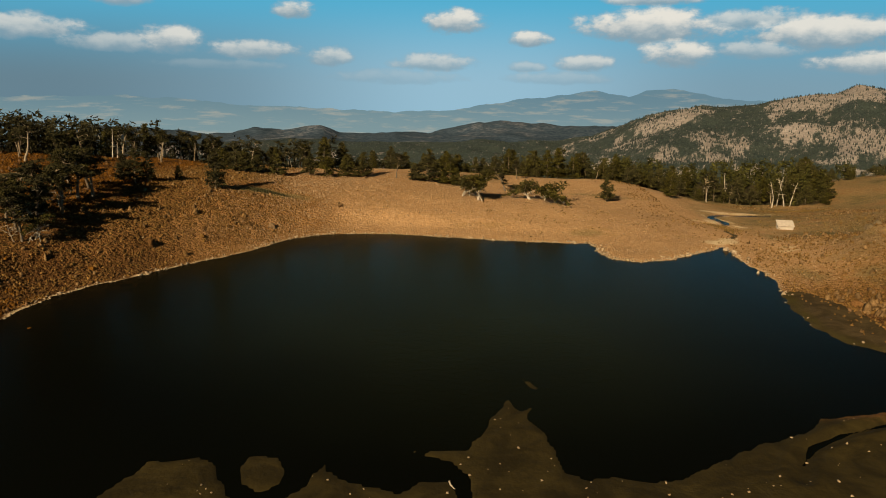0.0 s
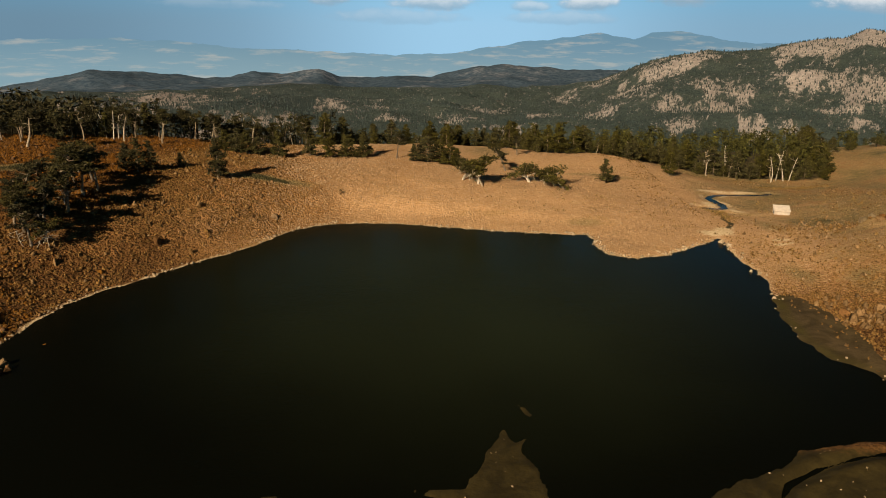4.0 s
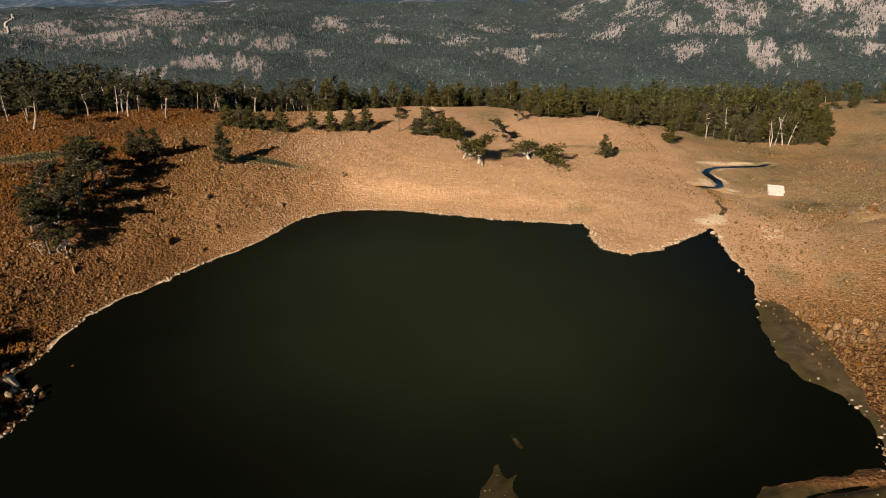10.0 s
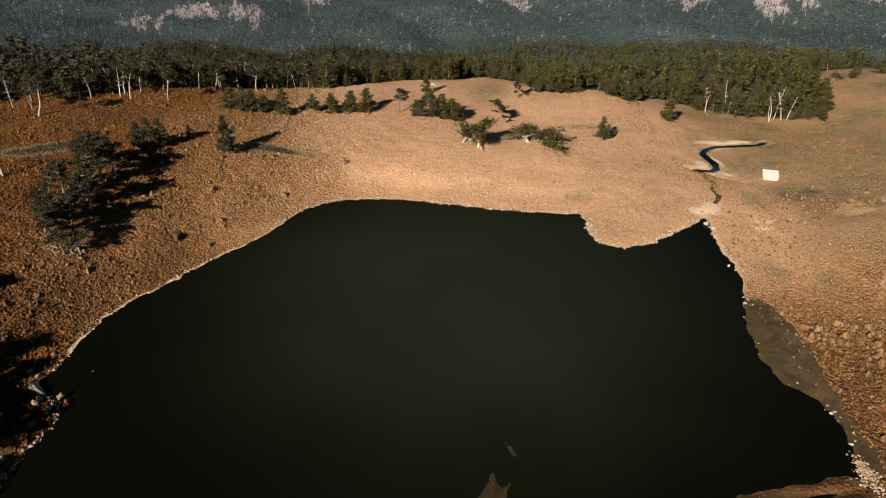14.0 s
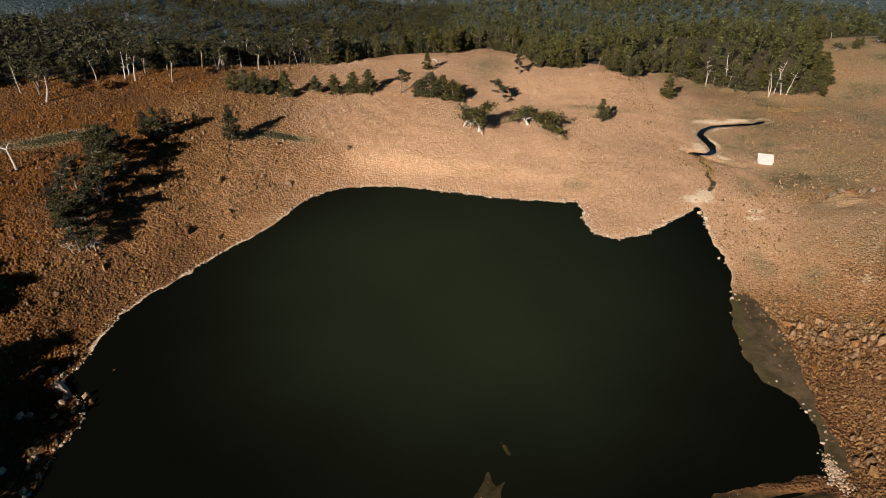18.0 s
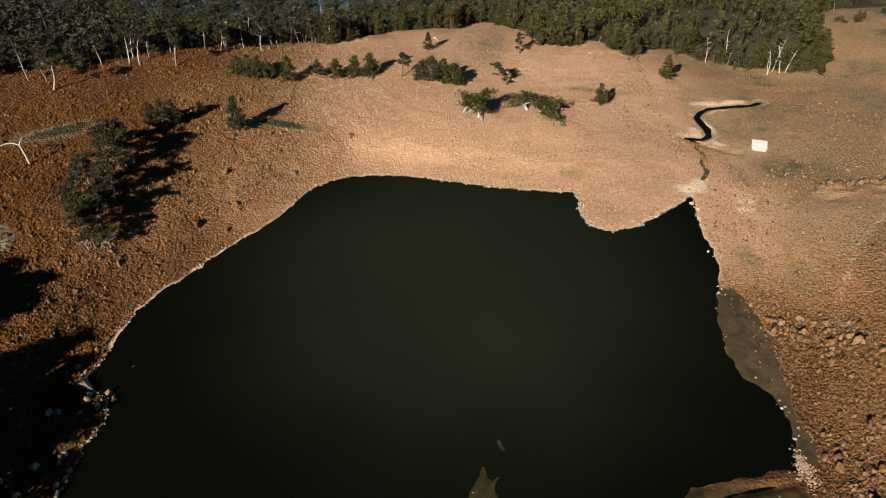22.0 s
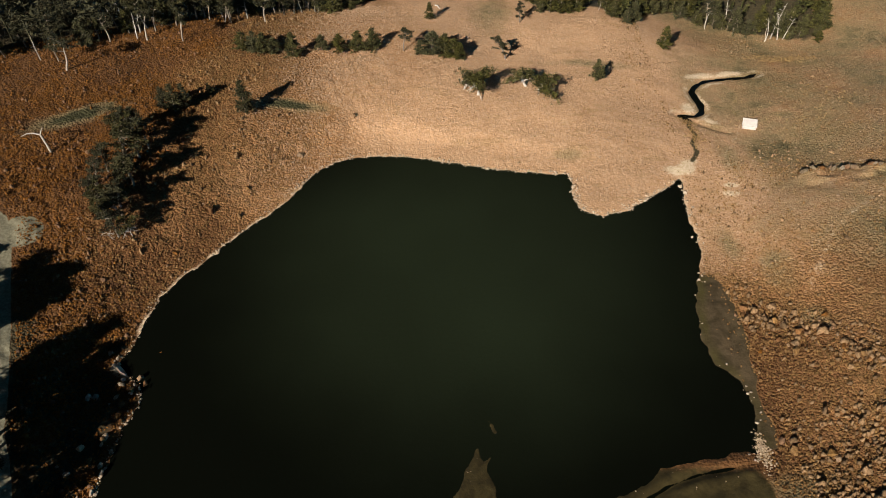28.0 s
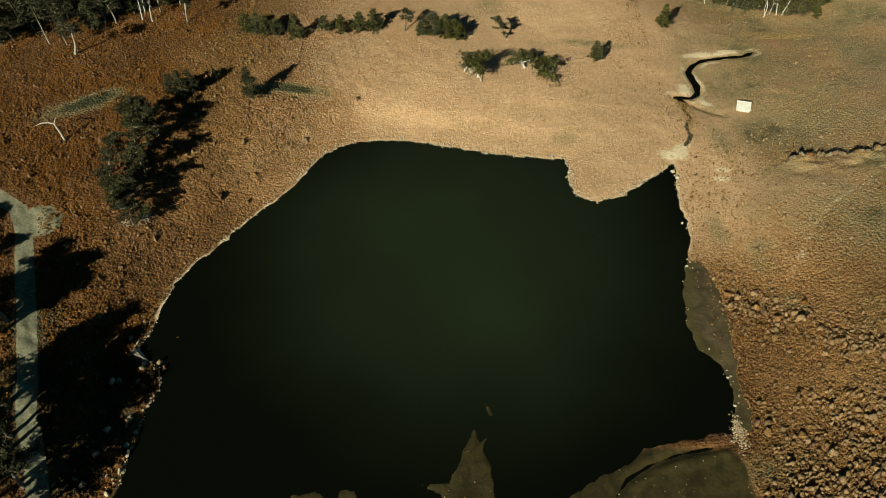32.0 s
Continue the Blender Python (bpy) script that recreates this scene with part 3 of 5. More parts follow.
def height(px, py):
    """The ground's height, and its distance from the water."""
    px, py = np.atleast_1d(np.asarray(px, float)), np.atleast_1d(np.asarray(py, float))
    r = np.hypot(px, py)
    near = (r < 640) & (py > -300)
    z, d = far_height(px, py), np.full(px.shape, 300.0)
    behind = smooth(-50, -300, py) * (60 + 0.02 * np.minimum(r, 2000)) + smooth(0, 1, -py / np.maximum(r, 1)) * np.minimum(0.05 * r, 60)
    z = np.where(py < 0, behind + z * smooth(-1, 0, py / np.maximum(r, 1)), z)
    if near.any():
        d[near] = water_distance(px[near], py[near])
        w = smooth(430, 640, r[near])
        z[near] = near_height(px[near], py[near], d[near]) * (1 - w) + z[near] * w
    return z, d


# the forest's near edge in plan, from left to right
EDGE = [(-400, 150), (-260, 190), (-160, 211), (-142, 219), (-124, 232), (-117, 238), (-93, 257), (-69, 273), (-53, 278), (-40, 279), (-36, 293), (-27, 299), (-12, 303), (1, 305), (6, 318), (12, 326), (20, 324), (28, 314), (36, 304), (39, 282), (50, 283), (61, 291), (67, 287), (73, 275), (78, 283), (84, 296), (101, 299), (109, 292), (121, 290), (127, 286), (138, 281), (150, 276), (158, 281), (163, 303), (172, 340), (185, 356), (200, 352), (230, 345), (300, 330), (420, 260)]


def behind_edge(px, py):
    return py - np.interp(px, *np.array(EDGE).T)


def forest_floor(px, py):
    return smooth(-2, 10, behind_edge(px, py)) * 0.75


def summit(az, z):
    """The bald tops of the mountain."""
    top = np.interp(az, *np.array(MOUNTAIN).T)
    bald = np.exp(-((az - 30.2) / 1.7) ** 2) + np.exp(-((az - 26.9) / 1.6) ** 2) + 0.8 * np.exp(-((az - 18.6) / 1.1) ** 2)
    return np.clip(bald, 0, 1) * smooth(top - 48, top - 24, z)


# bare rock on the far slopes: degrees to the right, distance, half width in degrees, half depth
MOUNTAIN_ROCK = [(12.4, 1648, 1.5, 90), (18.0, 1211, 1.8, 80), (17.9, 1498, 1.4, 110), (20.3, 1735, 0.8, 190), (27.2, 1842, 2.7, 90), (30.6, 1675, 1.6, 130), (27.1, 2452, 1.9, 130), (16.5, 2334, 1.2, 200), (12.3, 2605, 1.2, 140), (9.4, 2323, 1.1, 150),
                 (21.7, 1505, 1.3, 100), (23.4, 1222, 0.8, 50), (24.3, 1160, 1.0, 35), (26.2, 1255, 1.3, 40), (29.3, 1525, 1.1, 70), (24.9, 2216, 0.35, 230), (22.5, 1720, 1.0, 120), (14.5, 2000, 1.4, 190), (30.0, 1330, 1.5, 60), (19.0, 2450, 1.3, 110)]
VALLEY_ROCK = [(-5.6, 1994, 1.0, 170), (-8.3, 1961, 1.5, 150), (-12.7, 1460, 2.3, 80), (-20.8, 2143, 4.0, 220), (-25.5, 1670, 5.0, 110), (-22.2, 1165, 2.2, 38), (-18.6, 1195, 2.0, 42), (-15.2, 1140, 1.5, 42), (5.2, 1297, 2.3, 60), (3.4, 1956, 2.0, 140), (1.6, 1680, 1.5, 80),
               (-3.8, 1603, 1.6, 60), (-16.9, 1516, 1.4, 50), (-22.7, 2717, 1.0, 100), (-29.0, 2000, 2.0, 130), (7.5, 1750, 1.5, 90), (-10.5, 1250, 1.4, 45)]


def in_view(px, py):
    """Plan coordinates drawn together with distance, so that the pattern is even to an eye over the lake."""
    return np.degrees(np.arctan2(px, py)) * 30.0, np.hypot(px, py) * 0.2


def bare_rock(px, py, z):
    """Where the far slopes show bare rock (1) between their woods (0)."""
    r, az = np.hypot(px, py), np.degrees(np.arctan2(px, py))
    u, v = in_view(px, py)
    a, d = az + 0.5 * value_noise(u, v, 22, 66), r + 50 * value_noise(u, v, 26, 67)
    b = np.zeros(px.shape)
    for pa, pr, wa, wr in MOUNTAIN_ROCK + VALLEY_ROCK:
        b = np.maximum(b, np.exp(-0.8 * (((a - pa) / wa) ** 2 + ((d - pr) / wr) ** 2)))
    slope = smooth(6, 11, az) * smooth(1350, 1600, r)
    west = smooth(-12, -17, az) * smooth(1350, 1550, r)
    b = 1.1 * b - 0.52 + 0.36 * value_noise(u, v, 30, 61) + 0.34 * value_noise(u, v, 12, 62) + 0.34 * value_noise(u, v, 6, 63)
    b += 0.20 * slope + west * (0.15 + 0.4 * value_noise(u * 0.35, v, 7, 70))
    b -= 0.35 * np.exp(-((az - 13) / 8) ** 2) * smooth(1250, 1000, r) + 0.3 * smooth(930, 760, r)
    b += 1.2 * summit(az, z)
    return smooth(-0.35, 0.75, b)


# ---- meshes ----
def mesh_of(name, verts, faces, *materials):
    me = bpy.data.meshes.new(name)
    verts, faces = np.asarray(verts, np.float32), np.asarray(faces, np.int32)
    me.vertices.add(len(verts))
    me.vertices.foreach_set("co", verts.ravel())
    n = faces.shape[1]
    me.loops.add(faces.size)
    me.loops.foreach_set("vertex_index", faces.ravel())
    me.polygons.add(len(faces))
    me.polygons.foreach_set("loop_start", np.arange(0, faces.size, n, dtype=np.int32))
    me.update(calc_edges=True)
    for m in materials:
        me.materials.append(m)
    return me


def thing(name, label, category, group="", kind=""):
    return tagged(new(name), label, category, group, kind)


def part(name, data, parent, label=""):
    ob = new(name, data)
    ob.parent = parent
    return tagged(ob, label)


def at_ground(x, y):
    return float(height([x], [y])[0][0])


# ---- the ground: one sheet out to the horizon ----
def ground_sheet():
    front = np.arange(-57, 47.01, 0.2)
    rear = np.arange(51, 301, 4.0)
    az = np.radians(np.concatenate([front, rear]))
    r = np.concatenate([[0.01, 15, 30, 42], np.arange(52, 330, 0.8), np.geomspace(330, 4950, 235)])
    R, A = np.meshgrid(r, az, indexing="ij")
    px, py = (R * np.sin(A)).ravel(), (R * np.cos(A)).ravel()
    z, d = height(px, py)
    n, c = len(r), len(az)
    i = np.arange(n - 1)[:, None] * c + np.arange(c)[None]
    j = np.arange(n - 1)[:, None] * c + (np.arange(c)[None] + 1) % c
    faces = np.stack([i, j, j + c, i + c], -1).reshape(-1, 4)
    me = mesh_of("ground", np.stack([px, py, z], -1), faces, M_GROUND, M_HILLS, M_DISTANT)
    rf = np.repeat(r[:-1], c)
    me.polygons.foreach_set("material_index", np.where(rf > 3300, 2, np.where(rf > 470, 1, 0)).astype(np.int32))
    me.polygons.foreach_set("use_smooth", np.ones(len(faces), bool))
    for name, values in zip(("cover", "wear", "bed"), ground_masks(px, py, z, d)):
        layer = me.attributes.new(name, "FLOAT_COLOR", "POINT")
        layer.data.foreach_set("color", np.column_stack([*values, np.ones(len(px))]).astype(np.float32).ravel())
    return tagged(new("ground", me), "stony reddish slopes round a mountain lake with forested hills beyond", "ground", kind="structure")


def patch(px, py, x, y, rx, ry, turn=0.0):
    c, s = math.cos(radians(turn)), math.sin(radians(turn))
    u, v = ((px - x) * c + (py - y) * s) / rx, ((py - y) * c - (px - x) * s) / ry
    return np.exp(-1.1 * (u * u + v * v))


def ground_masks(px, py, z, d):
    near = np.hypot(px, py) < 480
    flat = np.maximum(smooth(86, 74, py) * smooth(72, 66, np.abs(px)), smooth(98, 94, py) * smooth(36, 30, np.abs(px)))
    grass = np.zeros(px.shape)
    for spot in ((-52, 205, 16, 3.5, 8), (-113, 188, 18, 5.0, 42), (18, 284, 12, 25, -5), (40, 190, 7, 4), (80, 148, 4, 10, 0), (88.5, 137, 5, 13, -5), (91, 118, 4, 7, 30), (119, 217, 8, 6, 0), (105, 233, 13, 13, 0), (114, 236, 17, 12, 15), (112, 226, 17, 9, 10),
                 (92, 190, 5, 15, 0), (55, 245, 22, 3.5, 0), (122, 205, 14, 8), (75, 75, 10, 6)):
        grass = np.maximum(grass, (1.25 if spot[1] > 180 and spot[0] < -40 else 0.8) * patch(px, py, *spot))
    edge = np.exp(-(np.maximum(d, 0) / (1.1 + 0.6 * value_noise(px, py, 7, 60))) ** 2) * (d > -1.0)
    sand = edge * (1 - flat) * ~((np.abs(px) < 62) & (py < 96)) * np.where((px > 60) & (py < 140), 0.1, np.where(px < -40, 0.2 + 0.42 * smooth(108, 116, py), 0.5))
    bank = np.abs(line_distance(px, py, STREAM[3:]) - 2.4)
    sand = np.maximum(sand, np.exp(-(bank / 1.2) ** 2) * (px < 124) * (0.52 + 0.35 * value_noise(px, py, 5, 28)))
    for spot in ((74, 183, 5, 3, 0), (88, 175, 3, 1.5, -15), (-74, 102, 3.5, 1.5, -30), (86.5, 221.5, 3.0, 4.5, 0), (77, 183.5, 3.5, 3.5, 0), (87, 170.8, 3.2, 1.7, -15), (78, 187, 4, 2.5, 30), (97, 246.5, 8, 2.2, 25), (110, 251, 7, 1.8, 8), (92.5, 213.5, 3.5, 1.6, -25)):
        sand = np.maximum(sand, 0.95 * patch(px, py, *spot))
    sand = np.maximum(sand, 0.5 * patch(px, py, 12.6, 88.6, 1.5, 2.5, -25))
    sand = np.where(near, sand, 0.9 * patch(px, py, -870, 3500, 220, 70, 2))
    track = np.minimum(line_distance(px, py, TRACK) / 1.2, line_distance(px, py, FOOTPATH) / 0.7)
    rut = np.abs(line_distance(px, py, ROAD) - 0.95)
    sand = np.maximum(sand, np.where(near, np.maximum(0.42 * np.exp(-track ** 2), 0.5 * np.exp(-(rut / 0.35) ** 2)), 0))
    mud = np.maximum(flat, (d < -0.4) * 1.0)
    strip = 0.8 * np.exp(-(line_distance(px, py, GULLY) / 1.2) ** 2)
    inner = np.interp(py, *np.array(SILT_EDGE).T) + 1.2 * value_noise(px, py, 4.5, 57)
    bare = smooth(inner + 0.6, inner - 0.6, px) * (px > 60) * smooth(83, 86, py) * smooth(139, 135, py)
    grass = np.maximum(grass, bare * 1.0 * np.exp(-((d - 1.2) / 1.3) ** 2) * (0.7 + 0.5 * value_noise(px, py, 6, 59)))
    grass = np.maximum(grass, (0.70 + 0.28 * value_noise(px, py, 13, 73)) * smooth(68, 112, px + 9 * value_noise(px, py, 15, 76)) * (0.72 + 0.28 * smooth(118, 152, py + 9 * value_noise(px, py, 12, 77))))
    mud = np.maximum(mud, 0.5 * patch(px, py, -72, 85, 5, 9, 0)) * (1 - smooth(60, 66, px) * smooth(84, 88, py) * (d > 0))
    road = np.where(near, smooth(2.5, 1.8, line_distance(px, py, ROAD)), 0)
    road = np.maximum(road, smooth(6, 4.5, np.hypot(px + 108.5, py - 137.5)))
    pale = smooth(-118, 28, px + 9 * value_noise(px, py, 24, 71)) * smooth(105, 168, py) * (1 - 0.42 * smooth(78, 125, px))
    pale = np.maximum(pale, smooth(62, 90, px) * (0.22 + 0.28 * smooth(112, 150, py)))
    needles = np.where(near, forest_floor(px, py), 1 - bare_rock(px, py, z))
    needles = np.maximum(needles, np.where(near, strip, 0))
    # the same dark colour, also over the left bank and left slope
    needles = np.maximum(needles, np.where(near, 0.75 * smooth(-64, -76, px) * smooth(124, 108, py) + 0.35 * smooth(-80, -95, px) * smooth(190, 170, py) * smooth(120, 140, py), 0) * (0.75 + 0.5 * value_noise(px, py, 7, 74)) * (road < 0.5))
    bare = np.maximum(bare, 0.9 * patch(px, py, -72.5, 83, 3.0, 9.0, 0) * (d > 0))
    return (grass, sand, mud), (road, pale, needles), (bare, bare * 0, bare * 0)


ground = ground_sheet()


def sheet(name, outline, z, mat, label, category, kind="structure"):
    bm = bmesh.new()
    bm.faces.new([bm.verts.new((x, y, z)) for x, y in outline])
    bmesh.ops.triangulate(bm, faces=bm.faces[:])
    me = bpy.data.meshes.new(name)
    bm.to_mesh(me)
    bm.free()
    me.materials.append(mat)
    return tagged(new(name, me), label, category, kind=kind)


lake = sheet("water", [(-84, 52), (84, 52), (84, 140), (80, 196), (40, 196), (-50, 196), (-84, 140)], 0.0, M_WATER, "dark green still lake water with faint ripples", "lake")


def far_backdrop():
    """The plain and the last range, far beyond the hills."""
    az = np.radians(np.arange(-60, 60.1, 0.25))
    a = np.degrees(az)
    top = np.interp(a, *np.array(RANGE).T) + 6 * value_noise(a * 40, a * 0, 40, 31) + 3 * value_noise(a * 40, a * 0, 14, 32)
    rows = []
    for k in (0.0, 0.35, 0.7, 0.9, 1.0):
        zz = -450 + k * (top + 450)
        rr = 4890 + 40 * k
        rows.append(np.stack([rr * np.sin(az), rr * np.cos(az), zz], -1))
    c = len(az)
    i = np.arange(4)[:, None] * c + np.arange(c - 1)[None]
    faces = np.stack([i, i + 1, i + 1 + c, i + c], -1).reshape(-1, 4)
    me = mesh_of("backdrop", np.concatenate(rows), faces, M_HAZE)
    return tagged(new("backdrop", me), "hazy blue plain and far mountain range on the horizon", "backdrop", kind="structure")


RANGE = [(-60, -30), (-31.3, -38), (-28, -36), (-24.4, -25), (-20.6, -42), (-16.7, -74), (-12.5, -85), (-8.2, -103), (-3.8, -113), (0.7, -95), (5.1, -30), (9.4, 18), (11.9, 52), (14.5, 13), (15.7, 58), (17.7, 68), (20.9, 23), (22.9, 9), (60, -20)]
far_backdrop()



def stream_water():
    """A ribbon of still water in the stream's bed."""
    pts = np.array(STREAM[2:], float)
    t = np.concatenate([[0], np.cumsum(np.hypot(*np.diff(pts, axis=0).T))])
    u = np.arange(0, t[-1], 0.5)
    cx, cy = np.interp(u, t, pts[:, 0]), np.interp(u, t, pts[:, 1])
    for _ in range(6):
        cx[1:-1], cy[1:-1] = (cx[:-2] + 2 * cx[1:-1] + cx[2:]) / 4, (cy[:-2] + 2 * cy[1:-1] + cy[2:]) / 4
    gx, gy = np.gradient(cx), np.gradient(cy)
    n = np.hypot(gx, gy)
    half = 0.85 + 1.0 * np.exp(-((u - 27) / 7) ** 2) + 0.35 * np.sin(u * 0.9) * 0.4
    half *= np.minimum(1, np.minimum(u, t[-1] - u) / 3 + 0.15)
    z = height(cx, cy)[0]
    z = np.convolve(np.pad(z, 8, "edge"), np.ones(17) / 17, "valid") + 0.34
    verts = np.stack([np.stack([cx - gy / n * half, cy + gx / n * half, z], -1), np.stack([cx + gy / n * half, cy - gx / n * half, z], -1)], 1).reshape(-1, 3)
    i = np.arange(len(u) - 1) * 2
    me = mesh_of("stream", verts, np.stack([i + 1, i + 3, i + 2, i], -1), M_WATER)
    return tagged(new("stream", me), "narrow dark winding stream in pale silty banks", "stream", kind="structure")


stream_water()


def ribbon_road(points, half):
    """A pale mountain road, far off."""
    pts = np.array(points, float)
    t = np.concatenate([[0], np.cumsum(np.hypot(*np.diff(pts, axis=0).T))])
    u = np.arange(0, t[-1], 12.0)
    cx, cy = np.interp(u, t, pts[:, 0]), np.interp(u, t, pts[:, 1])
    for _ in range(8):
        cx[1:-1], cy[1:-1] = (cx[:-2] + 2 * cx[1:-1] + cx[2:]) / 4, (cy[:-2] + 2 * cy[1:-1] + cy[2:]) / 4
    gx, gy = np.gradient(cx), np.gradient(cy)
    n = np.hypot(gx, gy)
    sides = [np.stack([cx + k * gy / n * half, cy - k * gx / n * half], -1) for k in (-1, 1)]
    zs = np.max([height(e[:, 0], e[:, 1])[0] for e in sides], 0) + 3.0
    verts = np.stack([np.column_stack([e, zs]) for e in sides], 1).reshape(-1, 3)
    i = np.arange(len(u) - 1) * 2
    me = mesh_of("mountain_road", verts, np.stack([i, i + 1, i + 3, i + 2], -1), M_ROOF)
    return tagged(new("mountain_road", me), "pale dirt road winding down a far wooded slope", "road", kind="structure")


ribbon_road([(-1480, 2510), (-1330, 2250), (-1175, 2000), (-1175, 1945), (-1130, 1880), (-1040, 1735), (-1000, 1660)], 2.3)


# ---- trees ----
class Shape:
    """Gathers triangles."""

    def __init__(self):
        self.v, self.f = [], []

    def tube(self, points, radii, sides=6):
        start = len(self.v)
        points = [Vector(p) for p in points]
        for k, p in enumerate(points):
            way = points[min(k + 1, len(points) - 1)] - points[max(k - 1, 0)]
            u = way.orthogonal().normalized()
            w = way.normalized().cross(u)
            for s in range(sides):
                a = 2 * math.pi * s / sides
                self.v.append(p + (u * math.cos(a) + w * math.sin(a)) * radii[k])
        for k in range(len(points) - 1):
            for s in range(sides):
                a, b = start + k * sides + s, start + k * sides + (s + 1) % sides
                self.f += [(a, b, b + sides), (a, b + sides, a + sides)]
        self.v.append(points[-1] + (points[-1] - points[-2]) * 0.1)
        end = start + (len(points) - 1) * sides
        self.f += [(end + s, end + (s + 1) % sides, len(self.v) - 1) for s in range(sides)]

    def tuft(self, rng, centre, size, count, rise=0.35):
        """A spray of needle-covered twigs: slim leaf-like triangles round one point."""
        for _ in range(count):
            way = Vector((rng.gauss(0, 1), rng.gauss(0, 1), rng.gauss(rise, 0.55))).normalized()
            side = way.cross(Vector((rng.gauss(0, 1), rng.gauss(0, 1), rng.gauss(0, 1)))).normalized()
            s = size * rng.uniform(0.6, 1.2)
            root = Vector(centre) + Vector((rng.gauss(0, 1), rng.gauss(0, 1), rng.gauss(0, 0.6))) * size * 0.35
            n = len(self.v)
            self.v += [root - side * s * 0.21, root + side * s * 0.21, root + way * s]
            self.f.append((n, n + 1, n + 2))

    def mesh(self, name, mat):
        return mesh_of(name, [tuple(p) for p in self.v], self.f, mat)


def limb(rng, wood, start, way, length, radius, sag=0.1, steps=4, sides=5):
    pts, p, w = [Vector(start)], Vector(start), Vector(way).normalized()
    for _ in range(steps):
        w = (w + Vector((rng.gauss(0, 0.22), rng.gauss(0, 0.22), rng.gauss(sag, 0.15)))).normalized()
        p = p + w * length / steps
        pts.append(p.copy())
    wood.tube(pts, [radius * (1 - 0.8 * k / steps) for k in range(steps + 1)], sides)
    return pts


def bole(rng, wood, tall, radius, lean=0.08, sway=0.07, steps=7):
    """A trunk that stands nearly straight."""
    pts, p, w = [Vector((0, 0, -0.3))], Vector((0, 0, -0.3)), Vector((rng.gauss(0, lean), rng.gauss(0, lean), 1))
    for _ in range(steps):
        w = (w + Vector((rng.gauss(0, sway), rng.gauss(0, sway), 0))).normalized()
        p = p + w * tall / steps
        pts.append(p.copy())
    wood.tube(pts, [radius * (1 - 0.72 * k / steps) for k in range(steps + 1)], 7)
    return pts


def young_pine(seed, tall, wide):
    """A full-skirted pine, clothed nearly to the ground."""
    rng = random.Random(seed)
    wood, crown = Shape(), Shape()
    lean = Vector((rng.gauss(0, 0.03), rng.gauss(0, 0.03), 1))
    wood.tube([lean * (tall * k / 5) for k in range(6)], [0.022 * tall * (1 - 0.9 * k / 5) + 0.02 for k in range(6)], 6)
    z = 0.09 * tall
    while z < tall * 0.97:
        k = z / tall
        reach = wide * (min(1.0, 0.6 + 2.4 * k) * (1 - k ** 1.6) ** 0.8 * 0.92 + 0.04)
        for a in range(rng.randint(4, 6)):
            turn = rng.uniform(0, 2 * math.pi)
            out = reach * rng.uniform(0.65, 1.15)
            base = lean * z
            tip = base + Vector((math.cos(turn) * out, math.sin(turn) * out, out * rng.uniform(-0.1, 0.35)))
            if rng.random() < 0.5:
                wood.tube([base, tip], [0.035, 0.012], 3)
            for s in range(max(2, int(out / 0.36))):
                f = rng.uniform(0.25, 1.0)
                crown.tuft(rng, base.lerp(tip, f), rng.uniform(0.38, 0.70) * (0.6 + 0.055 * tall), 8)
        z += tall * 0.060 * rng.uniform(0.7, 1.2)
    crown.tuft(rng, lean * tall * 0.97, 0.5, 8, 1.2)
    return wood, crown


def old_pine(seed, tall, wide, clear=0.45, layers=5):
    """An aged pine with a bare trunk and a broken crown of flat, separate pads on long limbs."""
    rng = random.Random(seed)
    wood, crown = Shape(), Shape()
    pts = bole(rng, wood, tall * 0.92, 0.034 * tall, 0.12, 0.09)
    for n in range(layers * 3):
        k = clear + (1 - clear) * ((n + rng.random()) / (layers * 3)) ** 0.8
        i = min(int(k * 7), 6)
        base = pts[i].lerp(pts[i + 1], k * 7 - i)
        turn = n * 2.4 + rng.gauss(0, 0.4)
        out = wide * rng.uniform(0.5, 1.1) * (1.1 - 0.55 * (k - clear) / (1 - clear))
        arm = limb(rng, wood, base, (math.cos(turn), math.sin(turn), rng.uniform(-0.05, 0.45)), out, 0.013 * tall, 0.03)
        if n % 6 == 4:
            continue
        for q in arm[2:]:
            pad = rng.uniform(0.6, 1.0) * wide * 0.27
            for _ in range(rng.randint(8, 11)):
                a, m = rng.uniform(0, 6.283), pad * math.sqrt(rng.random())
                crown.tuft(rng, q + Vector((math.cos(a) * m, math.sin(a) * m, rng.gauss(0.15, 0.10))), rng.uniform(0.38, 0.68), 6, 0.2)
    return wood, crown


